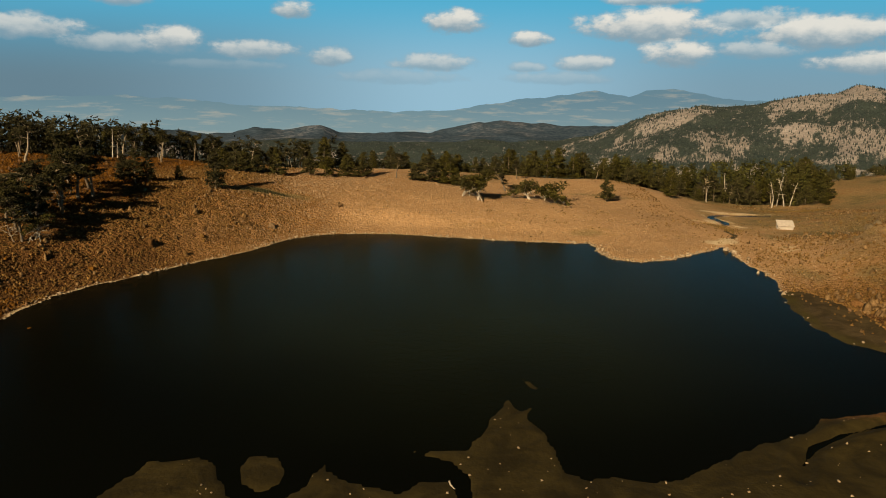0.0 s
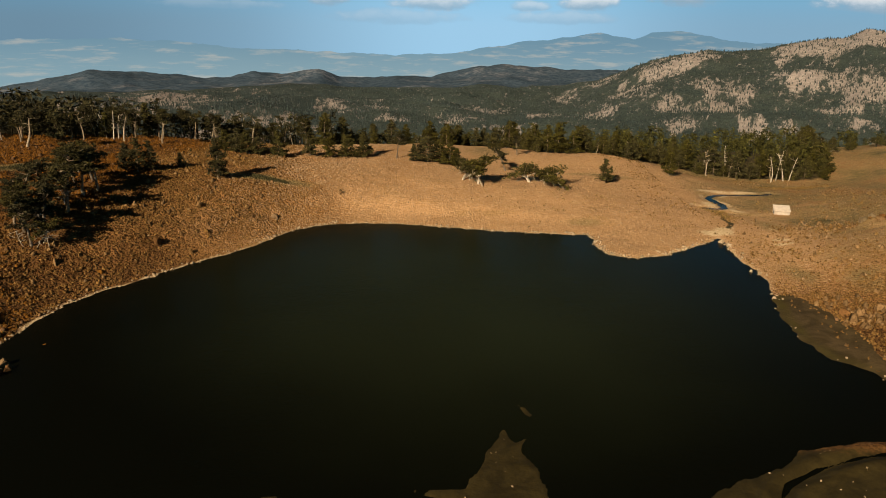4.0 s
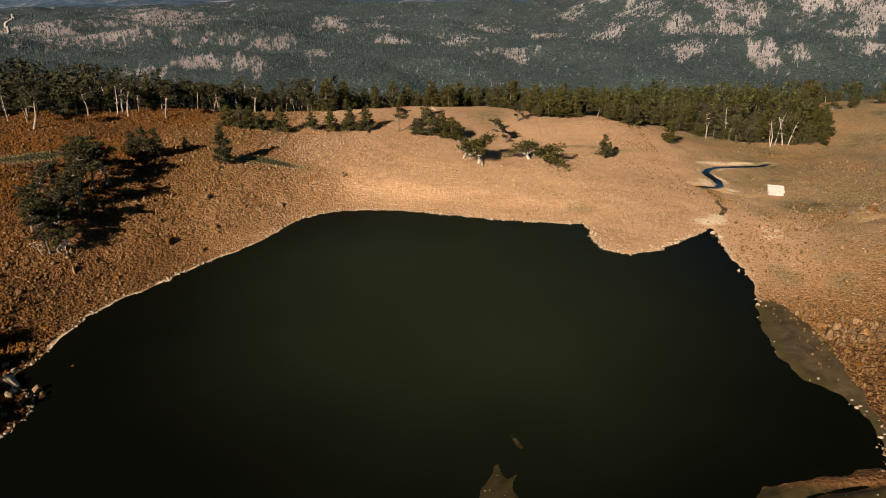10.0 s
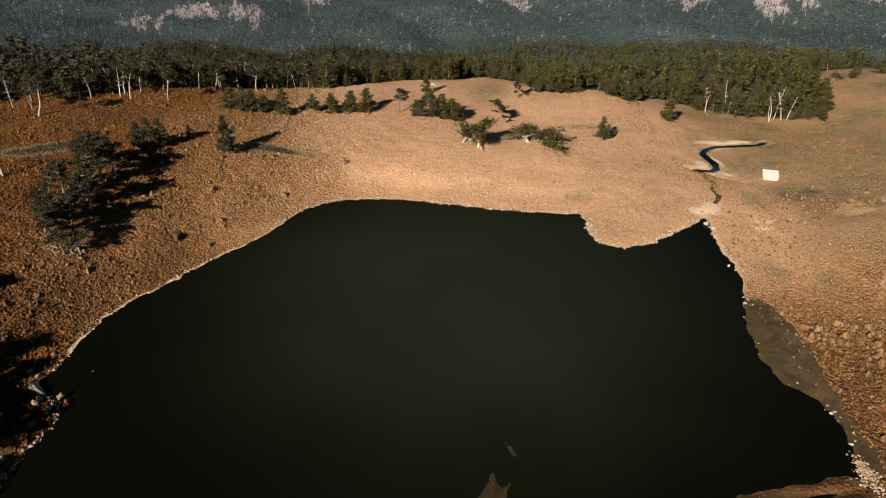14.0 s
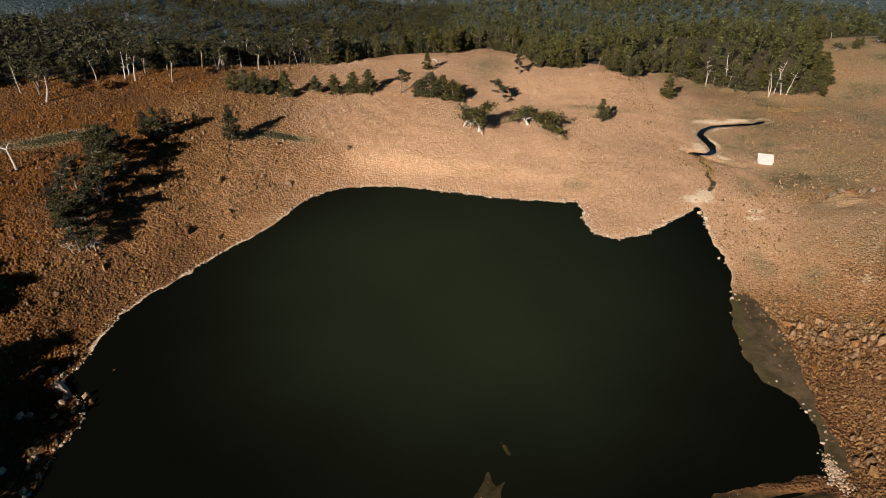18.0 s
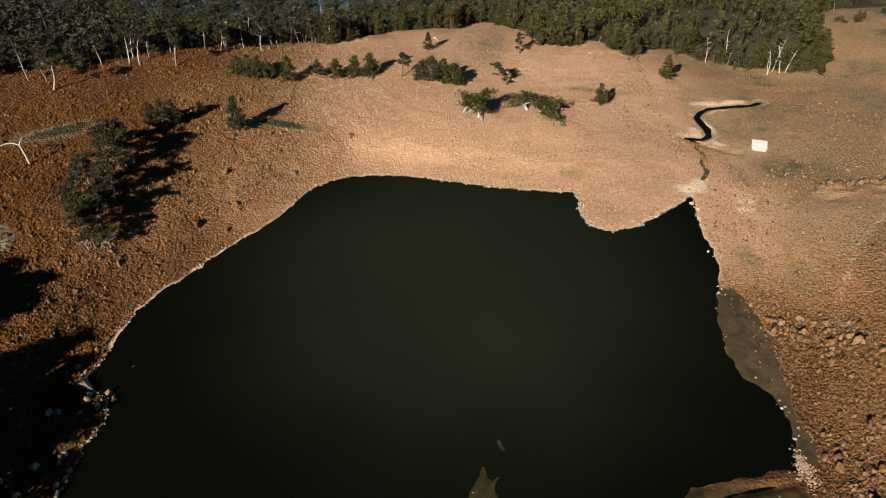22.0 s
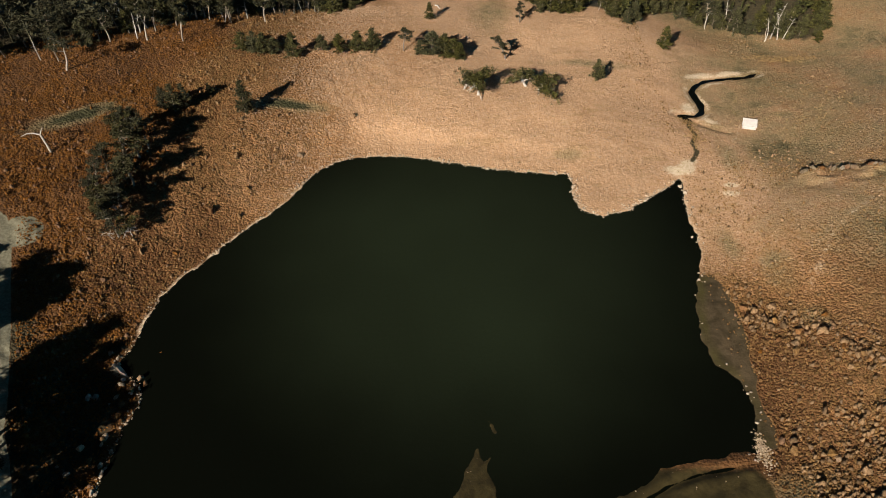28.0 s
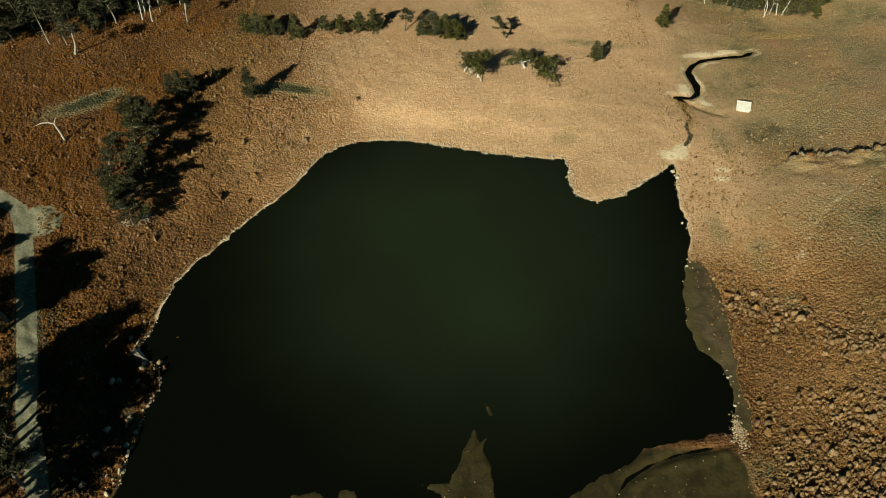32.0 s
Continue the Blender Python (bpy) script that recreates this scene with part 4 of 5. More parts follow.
def umbrella_pine(seed, tall, wide):
    """A veteran of the rim: a long bare pale trunk, forked high up, under a thin flat roof of needles."""
    rng = random.Random(seed)
    wood, crown = Shape(), Shape()
    trunk = bole(rng, wood, tall * 0.86, 0.030 * tall, 0.12, 0.09, 6)
    for n in range(8):
        turn = 2 * math.pi * n / 8 + rng.gauss(0, 0.35)
        base = trunk[rng.choice((4, 5, 5, 6, 6))]
        out = wide * rng.uniform(0.5, 1.1)
        arm = limb(rng, wood, base, (math.cos(turn), math.sin(turn), rng.uniform(0.1, 0.75)), out, 0.013 * tall, 0.02, 4)
        if n == 3:
            continue
        for q in arm[2:]:
            for _ in range(rng.randint(6, 9)):
                a, m = rng.uniform(0, 6.283), wide * 0.30 * math.sqrt(rng.random())
                crown.tuft(rng, q + Vector((math.cos(a) * m, math.sin(a) * m, rng.gauss(0.2, 0.16))), rng.uniform(0.4, 0.75), 6)
    for _ in range(4):
        turn = rng.uniform(0, 6.283)
        limb(rng, wood, trunk[rng.choice((2, 3, 4))], (math.cos(turn), math.sin(turn), rng.uniform(-0.2, 0.4)), wide * rng.uniform(0.15, 0.4), 0.006 * tall, 0.0, 3, 4)
    return wood, crown


def gnarled_pine(seed, tall, wide):
    """A squat wind-bent veteran: thick pale limbs that sweep out and down under a roof of needle pads."""
    rng = random.Random(seed)
    wood, crown = Shape(), Shape()
    trunk = limb(rng, wood, (0, 0, -0.3), (rng.gauss(0, 0.45), rng.gauss(0, 0.45), 1), tall * 0.62, 0.055 * tall, 0.2, 4, 7)
    for n in range(8):                      # the clothed limbs
        turn = 2 * math.pi * n / 8 + rng.gauss(0, 0.3)
        arm = limb(rng, wood, trunk[rng.choice((2, 3, 4, 4))], (math.cos(turn), math.sin(turn), rng.uniform(-0.05, 0.7)), wide * rng.uniform(0.6, 1.05), 0.030 * tall, 0.0, 5)
        for q in arm[2:]:
            for _ in range(rng.randint(8, 12)):
                a, m = rng.uniform(0, 6.283), wide * 0.31 * math.sqrt(rng.random())
                crown.tuft(rng, q + Vector((math.cos(a) * m, math.sin(a) * m, max(0.3 - q.z, rng.gauss(0.5, 0.3)))), rng.uniform(0.4, 0.75), 6)
    for n in range(4):                      # the bare ones, bowed to the ground
        turn = 2 * math.pi * (n + 0.5) / 4 + rng.gauss(0, 0.3)
        arm = limb(rng, wood, trunk[rng.choice((2, 3))], (math.cos(turn), math.sin(turn), 0.15), wide * rng.uniform(0.55, 0.9), 0.034 * tall, -0.22, 5, 6)
        limb(rng, wood, arm[3], (math.cos(turn + 0.7), math.sin(turn + 0.7), -0.2), wide * 0.35, 0.016 * tall, -0.1, 3, 4)
    return wood, crown


def dead_pine(seed, tall, spread):
    """A bleached, nearly straight standing trunk with broken stubs and a few bare arms near its top."""
    rng = random.Random(seed)
    wood = Shape()
    pts = bole(rng, wood, tall, 0.021 * tall)
    arms = []
    for n in range(rng.randint(6, 9)):
        arm = Shape()
        i = rng.randint(3, 7)
        turn = rng.uniform(0, 6.283)
        long = spread * (rng.uniform(0.6, 1.0) if n < 2 else rng.uniform(0.15, 0.45))
        q = limb(rng, arm, pts[i], (math.cos(turn), math.sin(turn), rng.uniform(-0.1, 0.6)), long, 0.009 * tall, 0.0, 4, 5)
        if n < 3:
            limb(rng, arm, q[2], (math.cos(turn + 0.8), math.sin(turn + 0.8), 0.3), long * 0.5, 0.005 * tall, 0.0, 3, 4)
        arms.append(arm)
    return wood, arms


def twiggy_snag(seed, tall, spread):
    """A low dead pine whose bleached branches all remain, a white tangle."""
    rng = random.Random(seed)
    wood = Shape()
    pts = limb(rng, wood, (0, 0, -0.3), (rng.gauss(0, 0.3), rng.gauss(0, 0.3), 1), tall, 0.028 * tall, 0.2, 5, 6)
    arms = []
    for n in range(10):
        arm = Shape()
        turn = 2 * math.pi * n / 10 + rng.gauss(0, 0.3)
        q = limb(rng, arm, pts[rng.randint(2, 5)], (math.cos(turn), math.sin(turn), rng.uniform(0.0, 0.8)), spread * rng.uniform(0.6, 1.0), 0.014 * tall, 0.0, 5, 5)
        for k in (2, 3, 4):
            side = turn + rng.choice((-0.9, 0.9))
            limb(rng, arm, q[k], (math.cos(side), math.sin(side), rng.uniform(-0.1, 0.5)), spread * 0.35, 0.007 * tall, 0.0, 3, 4)
        arms.append(arm)
    return wood, arms


def crooked_snag():
    """The lone dead pine whose top has bent over to one side."""
    wood, arm, spur = Shape(), Shape(), Shape()
    wood.tube([(0, 0, -0.3), (-0.3, 0.1, 2.2), (-0.6, 0.1, 4.2), (-1.0, 0.2, 6.0)], [0.36, 0.31, 0.27, 0.23], 7)
    arm.tube([(-1.0, 0.2, 5.9), (-2.6, 0.1, 6.4), (-4.4, -0.2, 6.3), (-6.0, -0.5, 5.6)], [0.24, 0.21, 0.16, 0.07], 6)
    spur.tube([(-0.9, 0.2, 5.9), (-0.5, 0.5, 6.9), (0.1, 0.9, 7.8)], [0.18, 0.13, 0.05], 5)
    return wood, [arm, spur]


def living_tree(kind, shapes, label, needles, wood_mat, group):
    wood, crown = shapes
    root = thing("pine_tree", label, "tree", group)
    part("trunk", wood.mesh("trunk", wood_mat), root, "bare grey-brown trunk and limbs" if wood_mat == M_BARK else "pale bare trunk and twisted limbs")
    part("crown", crown.mesh("crown", needles), root, "dark green needles in ragged tufts")
    return root


def dead_tree(shapes, label):
    wood, arms = shapes
    root = thing("dead_pine", label, "dead tree", "dead pines on the rim")
    part("trunk", wood.mesh("trunk", M_DEADWOOD), root)
    for arm in arms:
        part("branch", arm.mesh("branch", M_DEADWOOD), root)
    return root


YOUNG = [(young_pine(10 + i, 8.0, w), 8.0) for i, w in enumerate((3.0, 3.4, 2.6, 3.7, 3.1))]
OLD = [(old_pine(30 + i, 10.0, w, c), 10.0) for i, (w, c) in enumerate(((3.9, 0.42), (3.4, 0.36), (4.3, 0.48), (3.0, 0.32)))]
BENT = [(gnarled_pine(50 + i, 6.0, w), 6.0) for i, w in enumerate((4.0, 4.6, 3.6))]
DEAD = [(dead_pine(70 + i, 10.0, w), 10.0) for i, w in enumerate((2.6, 3.2, 2.0, 2.8))]
RIMMED = [(umbrella_pine(60 + i, 10.0, w), 10.0) for i, w in enumerate((3.0, 2.5, 3.4, 2.8))]
TANGLES = [(twiggy_snag(75 + i, 5.0, w), 5.0) for i, w in enumerate((3.2, 2.6))]
SOMBRE = [(young_pine(20 + i, 8.0, w), 8.0) for i, w in enumerate((2.3, 2.7, 2.5))]
LOFTY = [(old_pine(40 + i, 10.0, w, 0.42, 7), 10.0) for i, w in enumerate((3.3, 2.9, 3.6))]
CROOKED = [(crooked_snag(), 8.0)]
LABELS = {"young": "young dark green pine clothed nearly to the ground", "old": "old black pine with bare trunk and layered flat crown",
          "bent": "squat wind-bent old pine with pale twisted limbs", "dead": "bleached dead pine trunk with broken arms",
          "rimmed": "old pine with tall pale bare trunk and thin flat crown", "tangle": "low dead pine with a tangle of bleached branches", "sombre": "dense dark conical pine with a black shadow", "tall": "tall old pine with a long bare trunk and high crown", "crooked": "lone bleached dead pine with its top bent over"}
PATTERNS = {}


def plant(kind, x, y, tall, group, seed):
    rng = random.Random(seed)
    options = {"young": YOUNG, "old": OLD, "bent": BENT, "dead": DEAD, "rimmed": RIMMED, "tangle": TANGLES, "crooked": CROOKED, "tall": LOFTY, "sombre": SOMBRE}[kind]
    i = rng.randrange(len(options))
    shapes, own = options[i]
    s = tall / own
    m = Matrix.Translation((x, y, at_ground(x, y) - 0.05)) @ Matrix.Rotation(0.0 if kind == "crooked" else rng.uniform(0, 6.283), 4, "Z")
    first = PATTERNS.get((kind, i))
    if first is None:
        if kind in ("dead", "tangle", "crooked"):
            ob = dead_tree(shapes, LABELS[kind])
        else:
            ob = living_tree(kind, shapes, LABELS[kind], M_NEEDLES_DARK if kind in ("old", "rimmed", "tall", "sombre") else M_NEEDLES, {"bent": M_DEADWOOD, "rimmed": M_PALE_BARK}.get(kind, M_BARK), group)
        PATTERNS[(kind, i)] = ob
        ob.matrix_basis = m
    else:
        ob = copy_thing(first, m)
        ob["group"] = group
    ob.scale = (s * rng.uniform(0.92, 1.08), s * rng.uniform(0.92, 1.08), s)
    if group.startswith("row"):
        ob.scale = (s * rng.uniform(1.2, 1.45), s * rng.uniform(1.2, 1.45), s * rng.uniform(0.95, 1.15))
    return ob


ROW = [(-73.7, 237.7, 7), (-69.4, 236.7, 7.5), (-66.1, 236.7, 7.5), (-62.4, 237.6, 5.5), (-55.1, 236.7, 8), (-45.5, 242, 5.8), (-39.3, 242, 6.2), (-32.7, 243, 7), (-27.2, 243.5, 7.6), (-9.6, 242, 5.8), (-5.2, 243, 8.5), (-0.4, 243, 7.6), (2.7, 242.5, 7), (5.1, 242, 6)]
for n, (x, y, h) in enumerate(ROW):
    plant("young", x, y, h, "row of pines on the far slope", 100 + n)
for n, (x, y, h) in enumerate([(55.2, 233.5, 8), (86, 263, 9.5), (-63.6, 197.3, 11.4), (-77, 205.9, 4.5), (-88.8, 196.5, 8), (-85.2, 195.1, 9.6), (-82.5, 197.1, 8.6), (-7, 271.6, 7)]):
    plant("sombre" if x < -60 else "young", x, y, h, "lone pines on the slopes", 130 + n)
for n, (x, y, h) in enumerate([(-15.8, 243.5, 9), (22.5, 246.5, 10), (29.5, 275.6, 8.5), (-92.4, 183.5, 13), (-94.0, 172.5, 13), (-90.8, 166.5, 13.5), (-91.3, 158.5, 13), (-88.6, 151.8, 12.5), (-92.6, 147.5, 10), (-89.6, 145.8, 11), (-86.0, 141.5, 10), (-87.6, 160.5, 12.5), (-95.5, 164.0, 10.5), (-86.3, 148.0, 11.5), (-89.5, 172.0, 13.5), (-96.5, 178.5, 10.5), (-95.5, 152.5, 9.5), (-96.5, 158.0, 10), (-88.0, 176.5, 12)]):
    plant("old", x, y, h, "old pines on the near slopes", 150 + n)
for n, (x, y, h) in enumerate([(6.6, 221.2, 8.5), (11.6, 218.6, 9.0), (28.8, 226.0, 8.0), (36.6, 223.6, 8.6), (-84.5, 143.5, 5.5), (-90, 153, 6)]):
    plant("bent", x, y, h, "wind-bent pines above the shore", 170 + n)
for n, (x, y, h) in enumerate([(176, 333, 5.5), (183, 331, 4.5), (190.5, 329, 6), (195, 333, 4.5), (205.8, 334, 6), (211, 336, 5), (221, 338, 6)]):
    plant("bent" if n % 3 == 1 else "young", x, y, h, "low pines on the open slope past the stream", 250 + n)
for n, (x, y, h) in enumerate([(-97.6, 183.0, 6), (-92.8, 175.0, 6.5), (-86.8, 140.5, 4.5), (-82.6, 142.0, 4.0), (-89.5, 163.0, 5.0)]):
    plant("tangle", x, y, h, "bleached snags among the old pines", 180 + n)
plant("crooked", -113.5, 169.6, 8.0, "dead pines on the rim", 189)
TALL = [(-110.3, 103, 16), (-116.8, 98, 16), (-105.5, 106, 15), (-113, 106, 15), (-107.5, 98, 15), (-114, 95, 15), (-104.2, 80, 15), (-98.5, 85, 15), (-101, 77, 16), (-94, 78, 16), (-96.5, 69, 17), (-91.5, 72, 15), (-99, 74, 15), (-87, 67, 16), (-93.5, 66, 16), (-96.6, 58, 17), (-91.5, 63, 17), (-90, 57, 15), (-93, 48, 17), (-88.5, 52, 16), (-124, 112, 13), (-131, 120, 12)]
RIM = [(-112, 240.3, 10.5), (-108.4, 240.1, 11.6), (-107, 246.1, 10), (-104.2, 257, 9), (-99.3, 250.5, 10.5), (-95.8, 241, 11.5), (-85.7, 260.5, 10.5), (-83, 260.5, 10), (-78.8, 268, 9), (-71.3, 265.5, 11), (-62.3, 277, 8.5), (-126.6, 214, 13), (-131, 219, 9)]
for n, (x, y, h) in enumerate(RIM):
    plant("dead" if n in (0, 3, 8) else "rimmed", x, y, h, "old pines along the rim", 190 + n)
for n, (x, y, h) in enumerate([(-59, 277.5, 6), (134.5, 283, 11), (137.3, 285, 12.5), (140, 284, 12), (112, 294, 8), (-137, 218.9, 9)]):
    plant("dead", x, y, h, "dead pines on the rim", 210 + n)
# tall pines across the road, whose crowns shade the shore
for n, (x, y, h) in enumerate(TALL):
    plant("tall", x, y, h, "tall pines beside the road", 230 + n)


def forest_front():
    """The first ranks of the forest, tree by tree."""
    rng = random.Random(7)
    points, count = np.array(EDGE), 0
    spots = []
    for (ax, ay), (bx, by) in zip(EDGE[2:], EDGE[3:-3]):
        run = math.hypot(bx - ax, by - ay)
        for k in range(max(1, round(run / 2.7))):
            f = (k + rng.uniform(0.1, 0.9)) / max(1, round(run / 2.7))
            spots.append((ax + (bx - ax) * f + rng.gauss(0, 0.6), ay + (by - ay) * f + rng.uniform(0.0, 11.0)))
    for x, y in spots:
        if x < -60 and rng.random() < 0.25:
            continue
        kind = ("rimmed" if rng.random() < 0.12 else "old") if (x < -45 and rng.random() < 0.8) else "rimmed" if rng.random() < 0.14 else "young"
        plant(kind, x, y, 4.5 + 8 * rng.random() ** 1.3 if x > -45 else rng.uniform(7.5, 13), "pines at the forest edge", 1000 + count)
        count += 1
    return count


front_count = forest_front()
_rng = random.Random(77)
for n in range(16):                         # bleached snags that stand among the living trees
    x = _rng.uniform(60, 160) if n < 7 else _rng.uniform(-130, -40)
    plant("dead", x, float(np.interp(x, *np.array(EDGE).T)) + _rng.uniform(2, 26), _rng.uniform(8, 12.5), "dead pines in the forest", 1600 + n)


def scatter_trees(name, label, spots, talls, patterns, mat, seed, kind_name="forest"):
    """A far wood as one mesh: low patterns set down, turned and scaled."""
    rng = np.random.default_rng(seed)
    px, py = spots
    z = height(px, py)[0] - 0.2
    which = rng.integers(0, len(patterns), len(px))
    turn = rng.uniform(0, 2 * math.pi, len(px))
    allv, allf, n = [], [], 0
    for w, (v, f) in enumerate(patterns):
        k = np.nonzero(which == w)[0]
        c, s = np.cos(turn[k])[:, None], np.sin(turn[k])[:, None]
        t, wide = talls[k][:, None], (talls[k] * rng.uniform(0.8, 1.25, len(k)))[:, None]
        x = (v[None, :, 0] * c - v[None, :, 1] * s) * wide + px[k][:, None]
        y = (v[None, :, 0] * s + v[None, :, 1] * c) * wide + py[k][:, None]
        zz = v[None, :, 2] * t + z[k][:, None]
        allv.append(np.stack([x, y, zz], -1).reshape(-1, 3))
        allf.append((f[None] + (np.arange(len(k)) * len(v))[:, None, None]).reshape(-1, 3) + n)
        n += len(k) * len(v)
    me = mesh_of(name, np.concatenate(allv), np.concatenate(allf), mat)
    return tagged(new(name, me), label, kind_name, kind="stuff")


def low_pine(seed, tufts, size, spread=0.2):
    """A light pattern of a pine, one unit tall."""
    rng = random.Random(seed)
    shape = Shape()
    shape.tube([(0, 0, 0), (0, 0, 0.8)], [0.02, 0.008], 3)
    for n in range(tufts):
        k = (n + rng.random()) / tufts
        reach = spread * (1.05 - k) ** 0.7 * rng.uniform(0.3, 1.0)
        a = rng.uniform(0, 6.283)
        shape.tuft(rng, (math.cos(a) * reach, math.sin(a) * reach, 0.15 + 0.8 * k), size * 1.2, 4)
    return np.array([tuple(p) for p in shape.v]), np.array(shape.f)


def spike_pine(seed):
    """The plainest far pine: two ragged tiers."""
    rng = random.Random(seed)
    v, f = [], []
    for low, high, wide in ((0.05, 0.65, 0.24), (0.4, 1.0, 0.17)):
        n = len(v)
        for s in range(4):
            a = 2 * math.pi * s / 4 + rng.uniform(-0.3, 0.3)
            v.append((math.cos(a) * wide * rng.uniform(0.7, 1.2), math.sin(a) * wide * rng.uniform(0.7, 1.2), low + rng.uniform(-0.06, 0.06)))
        v.append((rng.gauss(0, 0.03), rng.gauss(0, 0.03), high))
        f += [(n + s, n + (s + 1) % 4, n + 4) for s in range(4)]
    return np.array(v), np.array(f)


def flat_pine(seed):
    """A light pattern of an old flat-crowned pine, one unit tall."""
    rng = random.Random(seed)
    shape = Shape()
    shape.tube([(0, 0, 0), (rng.gauss(0, 0.03), 0, 0.5), (rng.gauss(0, 0.06), 0, 0.9)], [0.03, 0.022, 0.01], 3)
    for n in range(18):
        k = (n + rng.random()) / 18
        reach = 0.30 * (0.35 + 0.65 * math.sin(math.pi * min(1.0, 0.3 + 0.7 * k))) * rng.uniform(0.3, 1.0)
        a = rng.uniform(0, 6.283)
        shape.tuft(rng, (math.cos(a) * reach, math.sin(a) * reach, 0.5 + 0.45 * k), 0.14, 4, 0.1)
    return np.array([tuple(p) for p in shape.v]), np.array(shape.f)


def woods():
    rng = np.random.default_rng(5)
    # the forest just behind its edge
    a, r = np.radians(rng.uniform(-44, 44, 16000)), np.sqrt(rng.uniform(200 ** 2, 560 ** 2, 16000))
    px, py = r * np.sin(a), r * np.cos(a)
    b = behind_edge(px, py)
    keep = (b > 6) & (value_noise(px, py, 26, 41) + 0.4 * value_noise(px, py, 9, 42) > -0.5) & ~((np.abs(px - 15) < 12) & (py < 330)) & ~((px > 165) & (rng.random(len(px)) < 0.6) & (py < 370))
    keep &= (rng.random(len(px)) < np.where(px < -36, 0.46, 0.33)) & ((px > -38) | (b > 8))
    px, py = px[keep], py[keep]
    patterns = [low_pine(80 + i, 24, 0.12, 0.2) for i in range(5)] + [flat_pine(86 + i) for i in range(3)]
    talls, west = 5.0 + 8.5 * rng.random(len(px)) ** 1.4, px < -36
    scatter_trees("forest", "olive-green pine forest on the slope behind the stream", (px[~west], py[~west]), talls[~west], patterns, M_FOREST_NEEDLES, 1)
    # shade behind the rim is put into the needle colour
    scatter_trees("forest", "old pine forest falling away behind the rim, needles darkened for shade", (px[west], py[west]), talls[west] + 1.5, patterns, M_NEEDLES_DARK, 4)
    # the same forest further down the slopes, its west again darkened for shade
    light = [low_pine(180 + i, 11, 0.16, 0.2) for i in range(5)]
    for lo, hi, count, mat, seed, label in ((-42, 0, 5200, M_NEEDLES_DARK, 6, "pine forest on the slope below the rim, needles darkened for shade"), (0, 36, 3600, M_FOREST_NEEDLES, 7, "green pine forest on the slope beyond the stream")):
        a, r = np.radians(rng.uniform(lo, hi, count)), np.sqrt(rng.uniform((540 - 2 * max(lo, 0)) ** 2, 930 ** 2, count))
        scatter_trees("forest", label, (r * np.sin(a), r * np.cos(a)), rng.uniform(7, 13, count), light, mat, seed)
    first = len(px)
    # the slopes across the valley
    a, r = np.radians(rng.uniform(-36, 40, 44000)), np.sqrt(rng.uniform(520 ** 2, 1600 ** 2, 44000))
    px, py = r * np.sin(a), r * np.cos(a)
    rock = bare_rock(px, py, far_height(px, py))
    clump = 0.5 + 0.5 * value_noise(*in_view(px, py), 8, 68)
    keep = rng.random(len(px)) < np.where(rock > 0.3, 0.15 + 0.75 * clump, 0.3)
    keep &= np.hypot(px, py) > 900
    px, py = px[keep], py[keep]
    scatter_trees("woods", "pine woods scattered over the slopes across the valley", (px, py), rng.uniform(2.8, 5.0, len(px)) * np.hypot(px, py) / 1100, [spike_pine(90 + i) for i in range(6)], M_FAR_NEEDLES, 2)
    second = len(px)
    a, r = np.radians(rng.uniform(-34, 40, 46000)), np.sqrt(rng.uniform(1600 ** 2, 2900 ** 2, 46000))
    px, py = r * np.sin(a), r * np.cos(a)
    z = far_height(px, py)
    rock = bare_rock(px, py, z)
    clump = 0.5 + 0.5 * value_noise(*in_view(px, py), 7, 69)
    keep = rng.random(len(px)) < np.where(rock > 0.3, 0.2 + 0.8 * clump, 0.2) * (1 - 0.6 * summit(np.degrees(a), z))
    px, py = px[keep], py[keep]
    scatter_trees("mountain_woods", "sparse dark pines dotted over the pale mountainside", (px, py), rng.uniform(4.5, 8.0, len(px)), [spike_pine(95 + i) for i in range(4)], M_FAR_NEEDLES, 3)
    return first, second, len(px)


wood_counts = woods()


# ---- rocks ----
def rock_mesh(seed, mat, detail=1):
    rng = random.Random(seed)
    bm = bmesh.new()
    for _ in range(15 + 4 * detail):
        p = Vector((rng.gauss(0, 1), rng.gauss(0, 1), rng.gauss(0, 1))).normalized() * rng.uniform(0.78, 1.12)
        bm.verts.new((p.x, p.y * 0.85, p.z * 0.85))
    hull = bmesh.ops.convex_hull(bm, input=bm.verts[:])
    bmesh.ops.delete(bm, geom=[v for v in set(hull["geom_interior"]) | set(hull["geom_unused"]) if isinstance(v, bmesh.types.BMVert)], context="VERTS")
    bmesh.ops.recalc_face_normals(bm, faces=bm.faces[:])
    me = bpy.data.meshes.new("boulder")
    bm.to_mesh(me)
    bm.free()
    me.materials.append(mat)
    return me


BOULDERS = [rock_mesh(200 + i, M_STONE) for i in range(8)]
LEDGE_ROCKS = [rock_mesh(240 + i, M_LEDGE) for i in range(6)]
TAN_BOULDERS = [rock_mesh(230 + i, M_BROWN_STONE) for i in range(6)]
PALE_BOULDERS = [rock_mesh(220 + i, M_PALE_STONE) for i in range(4)]


